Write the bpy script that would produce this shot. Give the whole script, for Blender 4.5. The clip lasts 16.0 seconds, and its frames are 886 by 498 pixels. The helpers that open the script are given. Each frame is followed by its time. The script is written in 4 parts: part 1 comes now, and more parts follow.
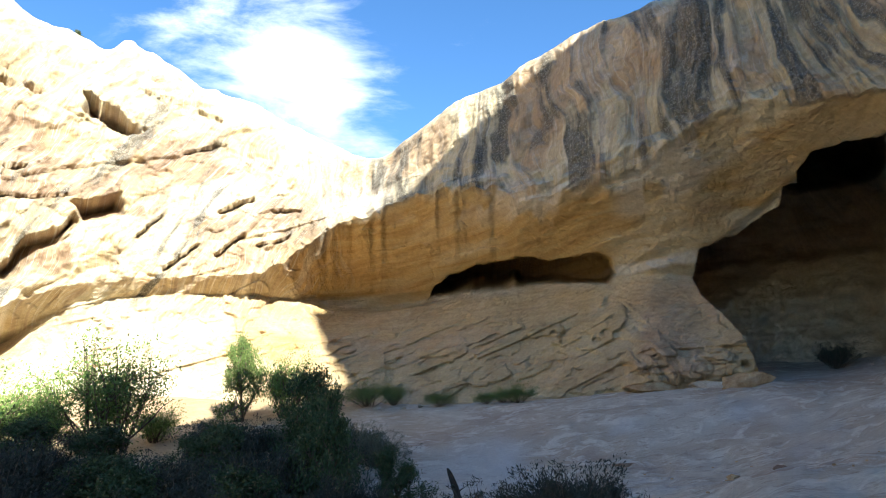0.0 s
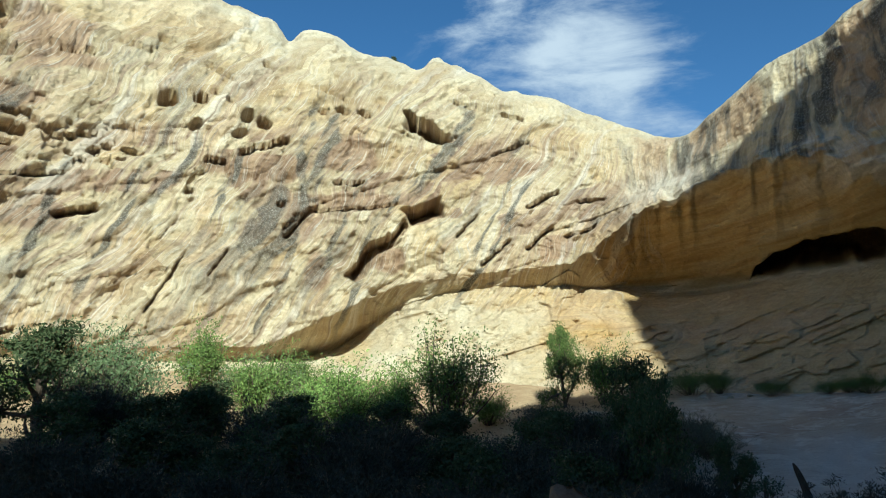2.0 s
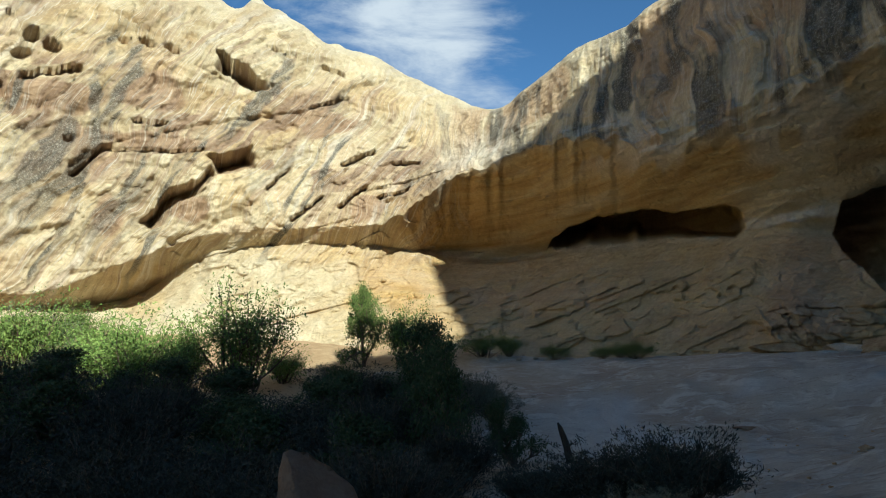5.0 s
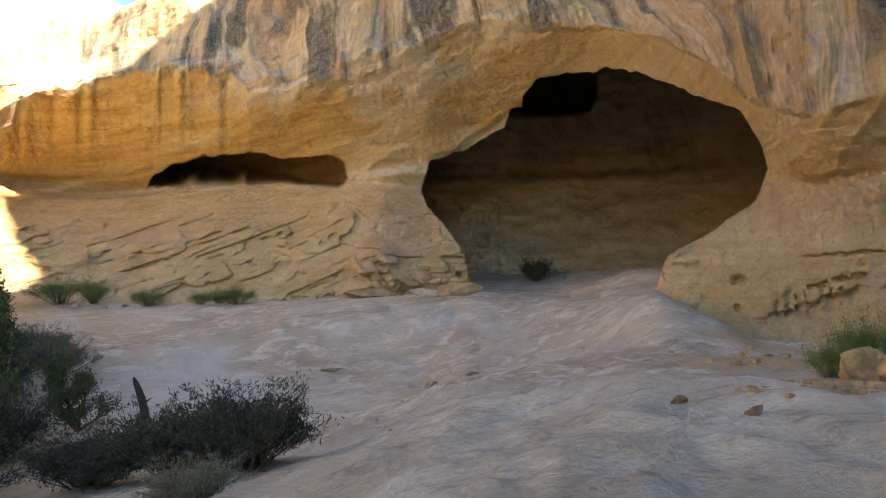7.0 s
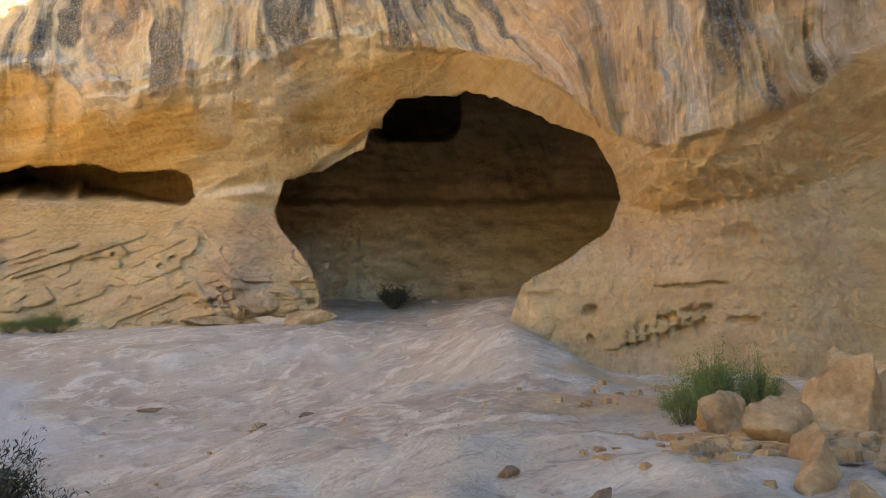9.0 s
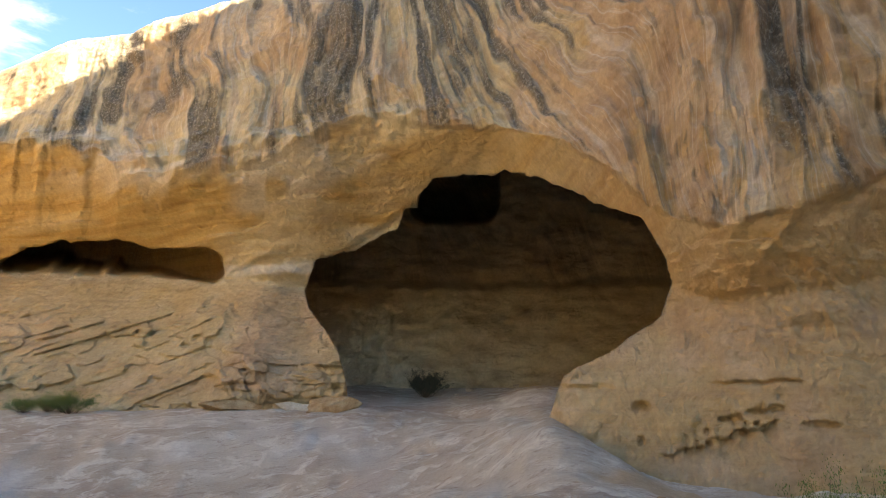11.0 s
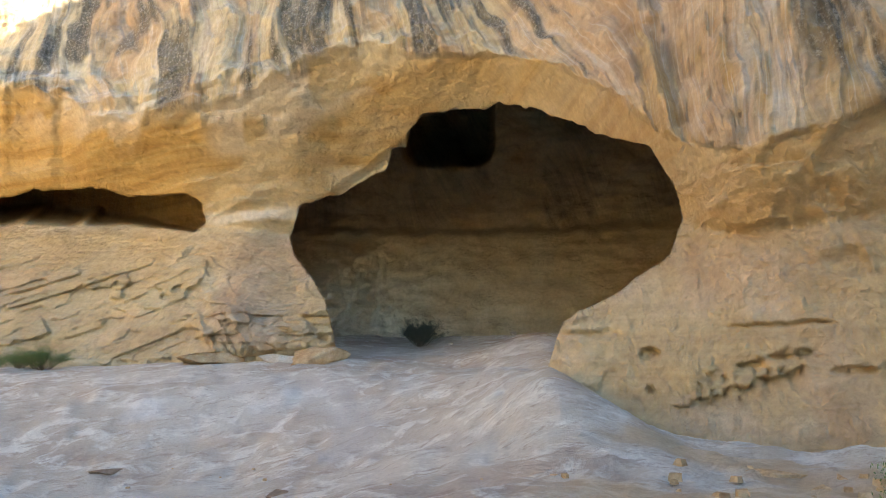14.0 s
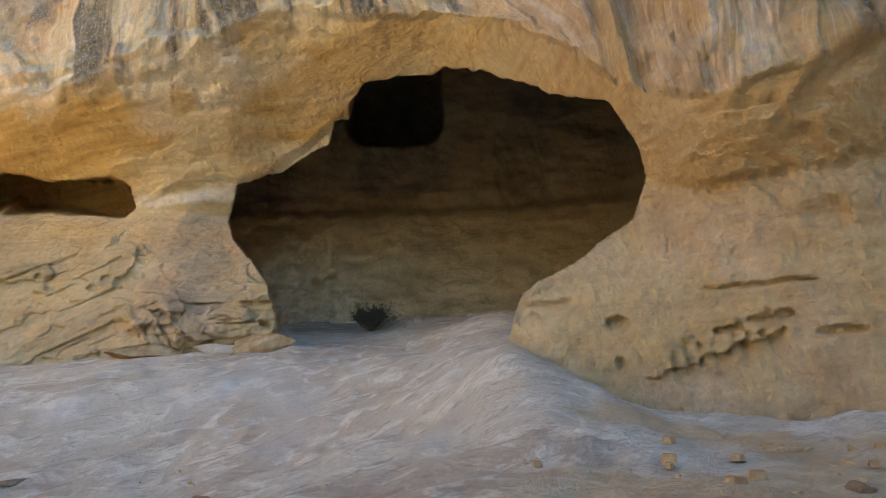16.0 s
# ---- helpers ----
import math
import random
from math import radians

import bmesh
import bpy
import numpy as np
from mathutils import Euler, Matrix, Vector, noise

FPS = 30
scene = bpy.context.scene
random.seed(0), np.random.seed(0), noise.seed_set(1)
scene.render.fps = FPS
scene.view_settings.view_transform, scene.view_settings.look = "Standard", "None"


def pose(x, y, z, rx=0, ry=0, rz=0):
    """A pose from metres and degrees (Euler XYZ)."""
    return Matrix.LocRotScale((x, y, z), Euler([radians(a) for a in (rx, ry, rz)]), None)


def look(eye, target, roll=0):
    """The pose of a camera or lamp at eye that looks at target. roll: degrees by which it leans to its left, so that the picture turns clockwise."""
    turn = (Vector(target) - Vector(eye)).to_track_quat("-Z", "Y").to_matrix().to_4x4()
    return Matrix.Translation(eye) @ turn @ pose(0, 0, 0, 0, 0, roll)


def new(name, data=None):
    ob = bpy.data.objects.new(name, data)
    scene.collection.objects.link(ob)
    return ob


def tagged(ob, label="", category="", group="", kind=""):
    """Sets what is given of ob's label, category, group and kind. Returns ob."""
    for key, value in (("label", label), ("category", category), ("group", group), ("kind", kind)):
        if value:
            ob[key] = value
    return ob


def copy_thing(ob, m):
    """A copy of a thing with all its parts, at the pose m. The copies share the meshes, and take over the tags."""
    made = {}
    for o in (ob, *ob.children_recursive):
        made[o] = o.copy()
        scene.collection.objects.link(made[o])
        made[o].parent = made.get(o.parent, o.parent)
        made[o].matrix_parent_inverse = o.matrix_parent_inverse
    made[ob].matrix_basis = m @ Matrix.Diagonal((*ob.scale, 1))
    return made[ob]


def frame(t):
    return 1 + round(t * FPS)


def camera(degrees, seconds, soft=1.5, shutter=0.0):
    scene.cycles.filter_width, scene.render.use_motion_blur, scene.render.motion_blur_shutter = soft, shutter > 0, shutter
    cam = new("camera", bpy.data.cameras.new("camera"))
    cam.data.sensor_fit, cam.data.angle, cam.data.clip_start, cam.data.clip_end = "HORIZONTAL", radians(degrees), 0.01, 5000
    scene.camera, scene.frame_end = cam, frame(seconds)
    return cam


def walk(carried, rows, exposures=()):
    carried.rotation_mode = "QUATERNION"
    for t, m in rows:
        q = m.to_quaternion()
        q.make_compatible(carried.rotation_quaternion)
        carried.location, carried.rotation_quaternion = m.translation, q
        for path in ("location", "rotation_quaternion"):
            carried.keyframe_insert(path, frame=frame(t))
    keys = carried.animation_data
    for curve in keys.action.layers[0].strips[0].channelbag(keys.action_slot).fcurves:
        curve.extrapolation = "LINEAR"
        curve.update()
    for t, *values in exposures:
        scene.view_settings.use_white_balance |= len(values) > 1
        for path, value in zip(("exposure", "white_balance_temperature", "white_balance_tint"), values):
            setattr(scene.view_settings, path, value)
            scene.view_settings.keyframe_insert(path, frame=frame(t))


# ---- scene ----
cam = camera(62.9, 16.0, soft=1.05)
PATH = [
    (0, (0.000, 0.000, 1.600), (-0.071, 1.945, 2.062), -1.7),
    (0.5, (-0.058, -0.229, 1.673), (-0.340, 1.697, 2.134), -1.4),
    (1, (-0.171, -0.503, 1.732), (-0.667, 1.380, 2.189), -1.3),
    (1.5, (-0.275, -0.721, 1.707), (-0.968, 1.102, 2.153), -0.9),
    (2, (-0.317, -0.802, 1.683), (-1.183, 0.947, 2.123), -0.3),
    (2.5, (-0.305, -0.719, 1.636), (-1.302, 0.959, 2.072), 0.1),
    (3, (-0.225, -0.582, 1.676), (-1.340, 1.021, 2.110), -0.5),
    (3.5, (-0.088, -0.311, 1.678), (-1.111, 1.353, 2.106), 0.7),
    (4, (-0.074, -0.141, 1.659), (-0.903, 1.638, 2.044), 1.1),
    (4.2, (-0.031, -0.091, 1.644), (-0.780, 1.727, 2.012), 1.4),
    (6.3, (0.828, 0.775, 1.907), (1.040, 2.743, 2.199), -0.9),
    (6.5, (0.872, 0.918, 1.884), (1.182, 2.875, 2.151), -0.3),
    (7, (0.983, 1.492, 1.814), (1.610, 3.383, 1.997), -0.6),
    (7.5, (1.265, 1.901, 1.822), (2.153, 3.688, 1.948), -1.4),
    (8, (1.850, 2.360, 1.873), (2.788, 4.118, 2.045), 0.0),
    (8.2, (2.078, 2.519, 1.875), (3.035, 4.261, 2.106), -1.2),
    (10.3, (3.234, 4.607, 2.179), (4.192, 6.340, 2.461), 0.6),
    (10.5, (3.415, 4.790, 2.193), (4.352, 6.527, 2.515), -0.6),
    (11, (3.873, 5.287, 2.276), (4.718, 7.034, 2.758), 1.1),
    (11.5, (4.084, 5.766, 2.352), (4.909, 7.386, 3.185), 2.1),
    (12, (4.201, 6.159, 2.415), (5.044, 7.759, 3.268), 1.2),
    (12.5, (4.435, 6.495, 2.450), (5.290, 8.175, 3.116), -0.3),
    (13, (4.846, 7.003, 2.389), (5.713, 8.715, 2.953), 1.2),
    (13.5, (5.258, 7.385, 2.453), (6.161, 9.104, 2.933), 1.4),
    (14, (5.510, 7.668, 2.426), (6.373, 9.439, 2.773), 0.1),
    (14.5, (5.807, 8.167, 2.371), (6.671, 9.948, 2.654), -1.0),
    (15, (6.158, 8.707, 2.418), (7.061, 10.469, 2.703), -0.7),
    (15.5, (6.475, 9.185, 2.347), (7.363, 10.952, 2.643), -0.7),
    (16, (6.749, 9.764, 2.232), (7.730, 11.479, 2.540), -2.4),
]
EXPOSURES = ((0.0, 1.85, 6100, 7), (0.5, 1.42, 5450, 5), (1.0, 0.77, 5550, -2), (1.5, 0.52, 5650, -5), (4.2, 0.52, 5750, -5), (6.3, 1.57, 7600, 14), (7.0, 2.67, 8550, 17), (8.2, 3.17, 9050, 18), (10.3, 2.77, 9250, 18), (11.0, 2.72, 8900, 16), (11.5, 2.32, 7900, 11), (12.0, 2.17, 7700, 10), (12.6, 2.92, 8300, 12), (13.0, 3.17, 8500, 12), (13.5, 3.42, 7900, 11), (14.2, 3.42, 7800, 10), (15.2, 3.37, 7800, 10), (16.0, 3.07, 8100, 12))
walk(cam, [(t, look(eye, target, roll)) for t, eye, target, roll in PATH], EXPOSURES)

# ---- world, sun, exposure ----
SUN_AZ, SUN_EL = 150.0, 31.0          # degrees clockwise from +y, degrees up
sun_way = Vector((math.sin(radians(SUN_AZ)) * math.cos(radians(SUN_EL)), math.cos(radians(SUN_AZ)) * math.cos(radians(SUN_EL)), math.sin(radians(SUN_EL))))
sun = new("sun", bpy.data.lights.new("sun", "SUN"))
sun.data.energy, sun.data.angle, sun.data.color = 5.0, radians(0.55), (1.0, 0.955, 0.84)
sun.rotation_euler = (-sun_way).to_track_quat("-Z", "Y").to_euler()


def nodes_of(tree):
    """Short makers of nodes and links."""
    tree.nodes.clear()

    def node(kind, **settings):
        n = tree.nodes.new(kind)
        for key, value in settings.items():
            if key == "operation":
                n.operation = value
            elif key == "blend":
                n.blend_type = value
            elif key == "data":
                n.data_type = value
        return n

    return node, tree.links.new


def make_world():
    world = bpy.data.worlds.new("sky")
    world.use_nodes = True
    scene.world = world
    node, link = nodes_of(world.node_tree)
    out, bg, sky = node("ShaderNodeOutputWorld"), node("ShaderNodeBackground"), node("ShaderNodeTexSky")
    sky.sky_type, sky.sun_disc = "NISHITA", False
    sky.sun_elevation, sky.sun_rotation = radians(SUN_EL), radians(SUN_AZ)
    sky.altitude, sky.dust_density, sky.ozone_density, sky.air_density = 1600, 0.25, 2.2, 1.0
    bg.inputs["Strength"].default_value = 0.075
    co, mp = node("ShaderNodeTexCoord"), node("ShaderNodeMapping")
    mp.inputs["Scale"].default_value = (5.0, 5.0, 15.0)
    mp.inputs["Rotation"].default_value = (0.0, 0.16, 0.4)
    noise_a = node("ShaderNodeTexNoise")
    noise_a.inputs["Scale"].default_value, noise_a.inputs["Detail"].default_value = 1.0, 8.0
    noise_a.inputs["Roughness"].default_value, noise_a.inputs["Distortion"].default_value = 0.62, 0.5
    link(co.outputs["Generated"], mp.inputs["Vector"])
    link(mp.outputs["Vector"], noise_a.inputs["Vector"])
    total = None
    # one broad cloud bank low over the saddle and a few wisps beside it
    for az, el, wide, weight in ((-17.5, 26.5, 0.988, 0.17), (-10.5, 27.0, 0.990, 0.17), (-22.5, 28.0, 0.992, 0.14), (-5.0, 35.0, 0.9965, 0.10), (2.0, 31.0, 0.9975, 0.05), (-9, 17, 0.99, 0.2)):
        way = (math.sin(radians(az)) * math.cos(radians(el)), math.cos(radians(az)) * math.cos(radians(el)), math.sin(radians(el)))
        dot, ramp = node("ShaderNodeVectorMath", operation="DOT_PRODUCT"), node("ShaderNodeMapRange")
        link(co.outputs["Generated"], dot.inputs[0])
        dot.inputs[1].default_value = way
        ramp.inputs["From Min"].default_value, ramp.inputs["From Max"].default_value = wide, 1.0
        ramp.inputs["To Min"].default_value, ramp.inputs["To Max"].default_value = 0.0, weight
        link(dot.outputs["Value"], ramp.inputs["Value"])
        if total is None:
            total = ramp.outputs["Result"]
        else:
            add = node("ShaderNodeMath", operation="ADD")
            link(total, add.inputs[0])
            link(ramp.outputs["Result"], add.inputs[1])
            total = add.outputs["Value"]
    add = node("ShaderNodeMath", operation="ADD")
    link(total, add.inputs[0])
    link(noise_a.outputs["Fac"], add.inputs[1])
    cut = node("ShaderNodeMapRange")
    cut.interpolation_type = "SMOOTHSTEP"
    cut.inputs["From Min"].default_value, cut.inputs["From Max"].default_value = 0.60, 0.98
    link(add.outputs["Value"], cut.inputs["Value"])
    mix = node("ShaderNodeMix", data="RGBA")
    link(cut.outputs["Result"], mix.inputs["Factor"])
    vivid = node("ShaderNodeHueSaturation")
    vivid.inputs["Saturation"].default_value, vivid.inputs["Value"].default_value = 1.18, 1.1
    link(sky.outputs["Color"], vivid.inputs["Color"])
    link(vivid.outputs["Color"], mix.inputs["A"])
    mix.inputs["B"].default_value = (6.2, 6.6, 7.4, 1)
    link(mix.outputs["Result"], bg.inputs["Color"])
    link(bg.outputs["Background"], out.inputs["Surface"])


make_world()


# ---- materials ----
def colour_ramp(node, link, source, stops):
    ramp = node("ShaderNodeValToRGB")
    while len(ramp.color_ramp.elements) < len(stops):
        ramp.color_ramp.elements.new(0.5)
    for e, (at, c) in zip(ramp.color_ramp.elements, stops):
        e.position, e.color = at, (*c, 1)
    link(source, ramp.inputs["Fac"])
    return ramp.outputs["Color"]


def mixed(node, link, factor, a, b, blend="MIX"):
    m = node("ShaderNodeMix", data="RGBA", blend=blend)
    for socket, value in ((m.inputs["Factor"], factor), (m.inputs["A"], a), (m.inputs["B"], b)):
        if isinstance(value, bpy.types.NodeSocket):
            link(value, socket)
        elif isinstance(value, tuple):
            socket.default_value = (*value, 1)
        else:
            socket.default_value = value
    return m.outputs["Result"]


def textured(node, link, co, scale, detail=6.0, rough=0.6, squeeze=(1, 1, 1), distort=0.0):
    mp, n = node("ShaderNodeMapping"), node("ShaderNodeTexNoise")
    mp.inputs["Scale"].default_value = squeeze
    n.inputs["Scale"].default_value, n.inputs["Detail"].default_value = scale, detail
    n.inputs["Roughness"].default_value, n.inputs["Distortion"].default_value = rough, distort
    link(co, mp.inputs["Vector"])
    link(mp.outputs["Vector"], n.inputs["Vector"])
    return n.outputs["Fac"]


def spread(node, link, value, low, high, to_low=0.0, to_high=1.0):
    r = node("ShaderNodeMapRange")
    r.inputs["From Min"].default_value, r.inputs["From Max"].default_value = low, high
    r.inputs["To Min"].default_value, r.inputs["To Max"].default_value = to_low, to_high
    link(value, r.inputs["Value"])
    return r.outputs["Result"]


def surface(name, roughness=0.9):
    mat = bpy.data.materials.new(name)
    mat.use_nodes = True
    node, link = nodes_of(mat.node_tree)
    out, bsdf = node("ShaderNodeOutputMaterial"), node("ShaderNodeBsdfPrincipled")
    bsdf.inputs["Roughness"].default_value = roughness
    bsdf.inputs["Specular IOR Level"].default_value = 0.25
    link(bsdf.outputs["BSDF"], out.inputs["Surface"])
    co = node("ShaderNodeTexCoord").outputs["Object"]
    return mat, node, link, bsdf, co


def relief(node, link, bsdf, height, strength, distance):
    b = node("ShaderNodeBump")
    b.inputs["Strength"].default_value, b.inputs["Distance"].default_value = strength, distance
    link(height, b.inputs["Height"])
    link(b.outputs["Normal"], bsdf.inputs["Normal"])


def cliff_sandstone():
    """Cream sandstone with ochre and pink beds and dark desert varnish, recess shade painted in; the mesh holds where
    they lie and which way water runs.
    """
    mat, node, link, bsdf, co = surface("cliff_sandstone")

    def held(name):
        a = node("ShaderNodeAttribute")
        a.attribute_name = name
        return a.outputs["Fac"]

    def sums(a, b, by=1.0, kind="MULTIPLY_ADD"):
        m = node("ShaderNodeMath", operation=kind)
        link(a, m.inputs[0])
        m.inputs[1].default_value = by
        if kind == "MULTIPLY_ADD":
            link(b, m.inputs[2])
        else:
            link(b, m.inputs[1])
        return m.outputs["Value"]

    def grey(value):
        comb = node("ShaderNodeCombineColor")
        for s in ("Red", "Green", "Blue"):
            link(value, comb.inputs[s])
        return comb.outputs["Color"]

    run = held("run")
    flow = node("ShaderNodeCombineXYZ")
    link(held("flow_u"), flow.inputs["X"])
    link(held("flow_v"), flow.inputs["Y"])
    wet = flow.outputs["Vector"]
    ropes = textured(node, link, wet, 1.0, 5.0, 0.62, (1.5, 0.09, 1), 0.5)
    threads = textured(node, link, wet, 1.0, 4.0, 0.65, (5.5, 0.22, 1), 0.6)
    grain = textured(node, link, co, 3.0, 8.0, 0.7)
    pits = textured(node, link, co, 5.0, 5.0, 0.75)
    blotch = textured(node, link, co, 0.35, 6.0, 0.6)
    beds = textured(node, link, co, 1.0, 5.0, 0.6, (0.12, 0.12, 2.2), 0.4)
    pale = colour_ramp(node, link, blotch, ((0.25, (0.53, 0.43, 0.275)), (0.5, (0.645, 0.56, 0.385)), (0.75, (0.73, 0.665, 0.495))))
    gold = colour_ramp(node, link, beds, ((0.3, (0.40, 0.235, 0.076)), (0.5, (0.535, 0.345, 0.128)), (0.7, (0.60, 0.425, 0.188))))
    rosy = colour_ramp(node, link, blotch, ((0.3, (0.44, 0.285, 0.165)), (0.55, (0.60, 0.43, 0.27)), (0.75, (0.70, 0.545, 0.37))))
    base = mixed(node, link, held("ochre"), pale, gold)
    base = mixed(node, link, held("pink"), base, rosy)
    base = mixed(node, link, held("panel_and_shade"), base, colour_ramp(node, link, ropes, ((0.35, (0.31, 0.20, 0.125)), (0.65, (0.48, 0.335, 0.215)))))
    base = mixed(node, link, held("paleness"), base, (0.74, 0.69, 0.60))
    # flakes and slabs lying along the runs
    wave = node("ShaderNodeTexNoise")
    wave.inputs["Scale"].default_value, wave.inputs["Detail"].default_value = 0.5, 3.0
    link(wet, wave.inputs["Vector"])
    bent = node("ShaderNodeVectorMath", operation="MULTIPLY_ADD")
    link(wave.outputs["Color"], bent.inputs[0])
    bent.inputs[1].default_value = (2.6, 2.6, 0)
    link(wet, bent.inputs[2])
    slabs = []
    for scale, much in (((0.42, 0.20, 1), 0.9), ((1.3, 0.55, 1), 0.4)):
        shrunk, cell = node("ShaderNodeMapping"), node("ShaderNodeTexVoronoi")
        shrunk.inputs["Scale"].default_value = scale
        cell.inputs["Scale"].default_value = 1.0
        link(bent.outputs["Vector"], shrunk.inputs["Vector"])
        link(shrunk.outputs["Vector"], cell.inputs["Vector"])
        tone = node("ShaderNodeSeparateColor")
        link(cell.outputs["Color"], tone.inputs["Color"])
        slope = sums(cell.outputs["Distance"], tone.outputs["Red"], 0.7)
        slabs.append((sums(held("flaky"), slope, kind="MULTIPLY"), much))
        shade = mixed(node, link, held("flaky"), (1.0, 1.0, 1.0), colour_ramp(node, link, tone.outputs["Green"], ((0.0, (0.74, 0.68, 0.60)), (0.45, (0.95, 0.94, 0.92)), (1.0, (1.10, 1.09, 1.06)))))
        base = mixed(node, link, much, base, shade, "MULTIPLY")
    # pale and dark runs of water down the face
    drip = sums(run, spread(node, link, threads, 0.54, 0.66, 0.0, 0.55), kind="MULTIPLY")
    base = mixed(node, link, drip, base, (0.74, 0.68, 0.57))
    stain = sums(run, spread(node, link, ropes, 0.49, 0.36, 0.0, 0.55), kind="MULTIPLY")
    base = mixed(node, link, stain, base, (0.34, 0.235, 0.16))
    # varnish and the painted shade of cave and slot: broken up along the runs and by the grain
    broken = sums(ropes, sums(threads, held("varnish_and_shade"), 0.75), 0.9)
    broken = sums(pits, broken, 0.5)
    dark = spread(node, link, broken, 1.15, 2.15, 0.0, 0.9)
    dark = sums(dark, spread(node, link, held("varnish_and_shade"), 0.05, 0.30), kind="MULTIPLY")
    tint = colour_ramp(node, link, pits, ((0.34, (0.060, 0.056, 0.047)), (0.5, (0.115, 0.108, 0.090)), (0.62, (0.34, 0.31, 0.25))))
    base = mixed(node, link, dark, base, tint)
    fine = spread(node, link, grain, 0.3, 0.75, 0.80, 1.12)
    base = mixed(node, link, 1.0, base, grey(fine), "MULTIPLY")
    link(base, bsdf.inputs["Base Color"])
    coarse = textured(node, link, co, 0.9, 8.0, 0.72, (1, 1, 1.5), 0.6)
    height = sums(coarse, sums(beds, grain, 0.5), 1.6)
    height = sums(sums(run, ropes, kind="MULTIPLY"), height, 1.5)
    for slab, much in slabs:
        height = sums(slab, height, 3.4 * much)
    relief(node, link, bsdf, height, 1.0, 0.25)
    return mat


def slickrock():
    """The pale, weathered rock floor: grey-white and rose washes, thin bedding lines, dust."""
    mat, node, link, bsdf, co = surface("slickrock", 0.92)
    wash = textured(node, link, co, 0.16, 6.0, 0.6, (1, 1, 1), 0.6)
    swirl = textured(node, link, co, 0.7, 8.0, 0.68, (1.0, 1.0, 1.0), 0.7)
    grain = textured(node, link, co, 9.0, 6.0, 0.75)
    lines = textured(node, link, co, 2.2, 7.0, 0.72, (0.5, 1.4, 1.0), 0.45)
    col = colour_ramp(node, link, wash, ((0.36, (0.60, 0.535, 0.435)), (0.52, (0.53, 0.45, 0.35)), (0.66, (0.45, 0.345, 0.26))))
    pale = spread(node, link, swirl, 0.50, 0.60)
    col = mixed(node, link, pale, col, (0.70, 0.64, 0.54))
    rose = spread(node, link, lines, 0.54, 0.64, 0.0, 0.65)
    col = mixed(node, link, rose, col, (0.34, 0.25, 0.195))

    def held(name):
        a = node("ShaderNodeAttribute")
        a.attribute_name = name
        return a.outputs["Fac"]

    sand = colour_ramp(node, link, swirl, ((0.3, (0.42, 0.28, 0.15)), (0.7, (0.60, 0.44, 0.26))))
    col = mixed(node, link, held("sand"), col, sand)
    col = mixed(node, link, held("paleness"), col, (0.62, 0.605, 0.57))
    fine = spread(node, link, grain, 0.3, 0.75, 0.82, 1.12)
    comb = node("ShaderNodeCombineColor")
    for s in ("Red", "Green", "Blue"):
        link(fine, comb.inputs[s])
    col = mixed(node, link, 1.0, col, comb.outputs["Color"], "MULTIPLY")
    link(col, bsdf.inputs["Base Color"])
    h = node("ShaderNodeMath", operation="ADD")
    link(lines, h.inputs[0])
    link(grain, h.inputs[1])
    h2 = node("ShaderNodeMath", operation="MULTIPLY_ADD")
    link(swirl, h2.inputs[0])
    h2.inputs[1].default_value = 1.6
    link(h.outputs["Value"], h2.inputs[2])
    relief(node, link, bsdf, h2.outputs["Value"], 0.9, 0.13)
    return mat


def plain_rock(name, low, mid, high, scale=1.2):
    mat, node, link, bsdf, co = surface(name, 0.92)
    col = colour_ramp(node, link, textured(node, link, co, scale, 7.0, 0.65), ((0.3, low), (0.5, mid), (0.7, high)))
    grain = textured(node, link, co, 12.0, 6.0, 0.75)
    fine = spread(node, link, grain, 0.3, 0.75, 0.75, 1.15)
    comb = node("ShaderNodeCombineColor")
    for s in ("Red", "Green", "Blue"):
        link(fine, comb.inputs[s])
    link(mixed(node, link, 1.0, col, comb.outputs["Color"], "MULTIPLY"), bsdf.inputs["Base Color"])
    rough = textured(node, link, co, 3.0, 8.0, 0.7)
    both = node("ShaderNodeMath", operation="MULTIPLY_ADD")
    link(rough, both.inputs[0])
    both.inputs[1].default_value = 2.5
    link(grain, both.inputs[2])
    relief(node, link, bsdf, both.outputs["Value"], 0.8, 0.07)
    return mat


def foliage(name, dark, light, dry=(0.2, 0.16, 0.08), dry_part=0.12):
    mat, node, link, bsdf, co = surface(name, 0.75)
    geo, info = node("ShaderNodeNewGeometry"), node("ShaderNodeObjectInfo")
    col = colour_ramp(node, link, geo.outputs["Random Per Island"], ((0.0, dry), (dry_part, dark), (1.0, light)))
    tone = spread(node, link, info.outputs["Random"], 0.0, 1.0, 0.8, 1.2)
    comb = node("ShaderNodeCombineColor")
    for s in ("Red", "Green", "Blue"):
        link(tone, comb.inputs[s])
    link(mixed(node, link, 1.0, col, comb.outputs["Color"], "MULTIPLY"), bsdf.inputs["Base Color"])
    bsdf.inputs["Subsurface Weight"].default_value = 0.0
    bsdf.inputs["Transmission Weight"].default_value = 0.0
    return mat


def bark(name, low, high):
    mat, node, link, bsdf, co = surface(name, 0.9)
    n = textured(node, link, co, 6.0, 6.0, 0.7, (3, 3, 0.6))
    link(colour_ramp(node, link, n, ((0.3, low), (0.7, high))), bsdf.inputs["Base Color"])
    relief(node, link, bsdf, n, 0.8, 0.03)
    return mat


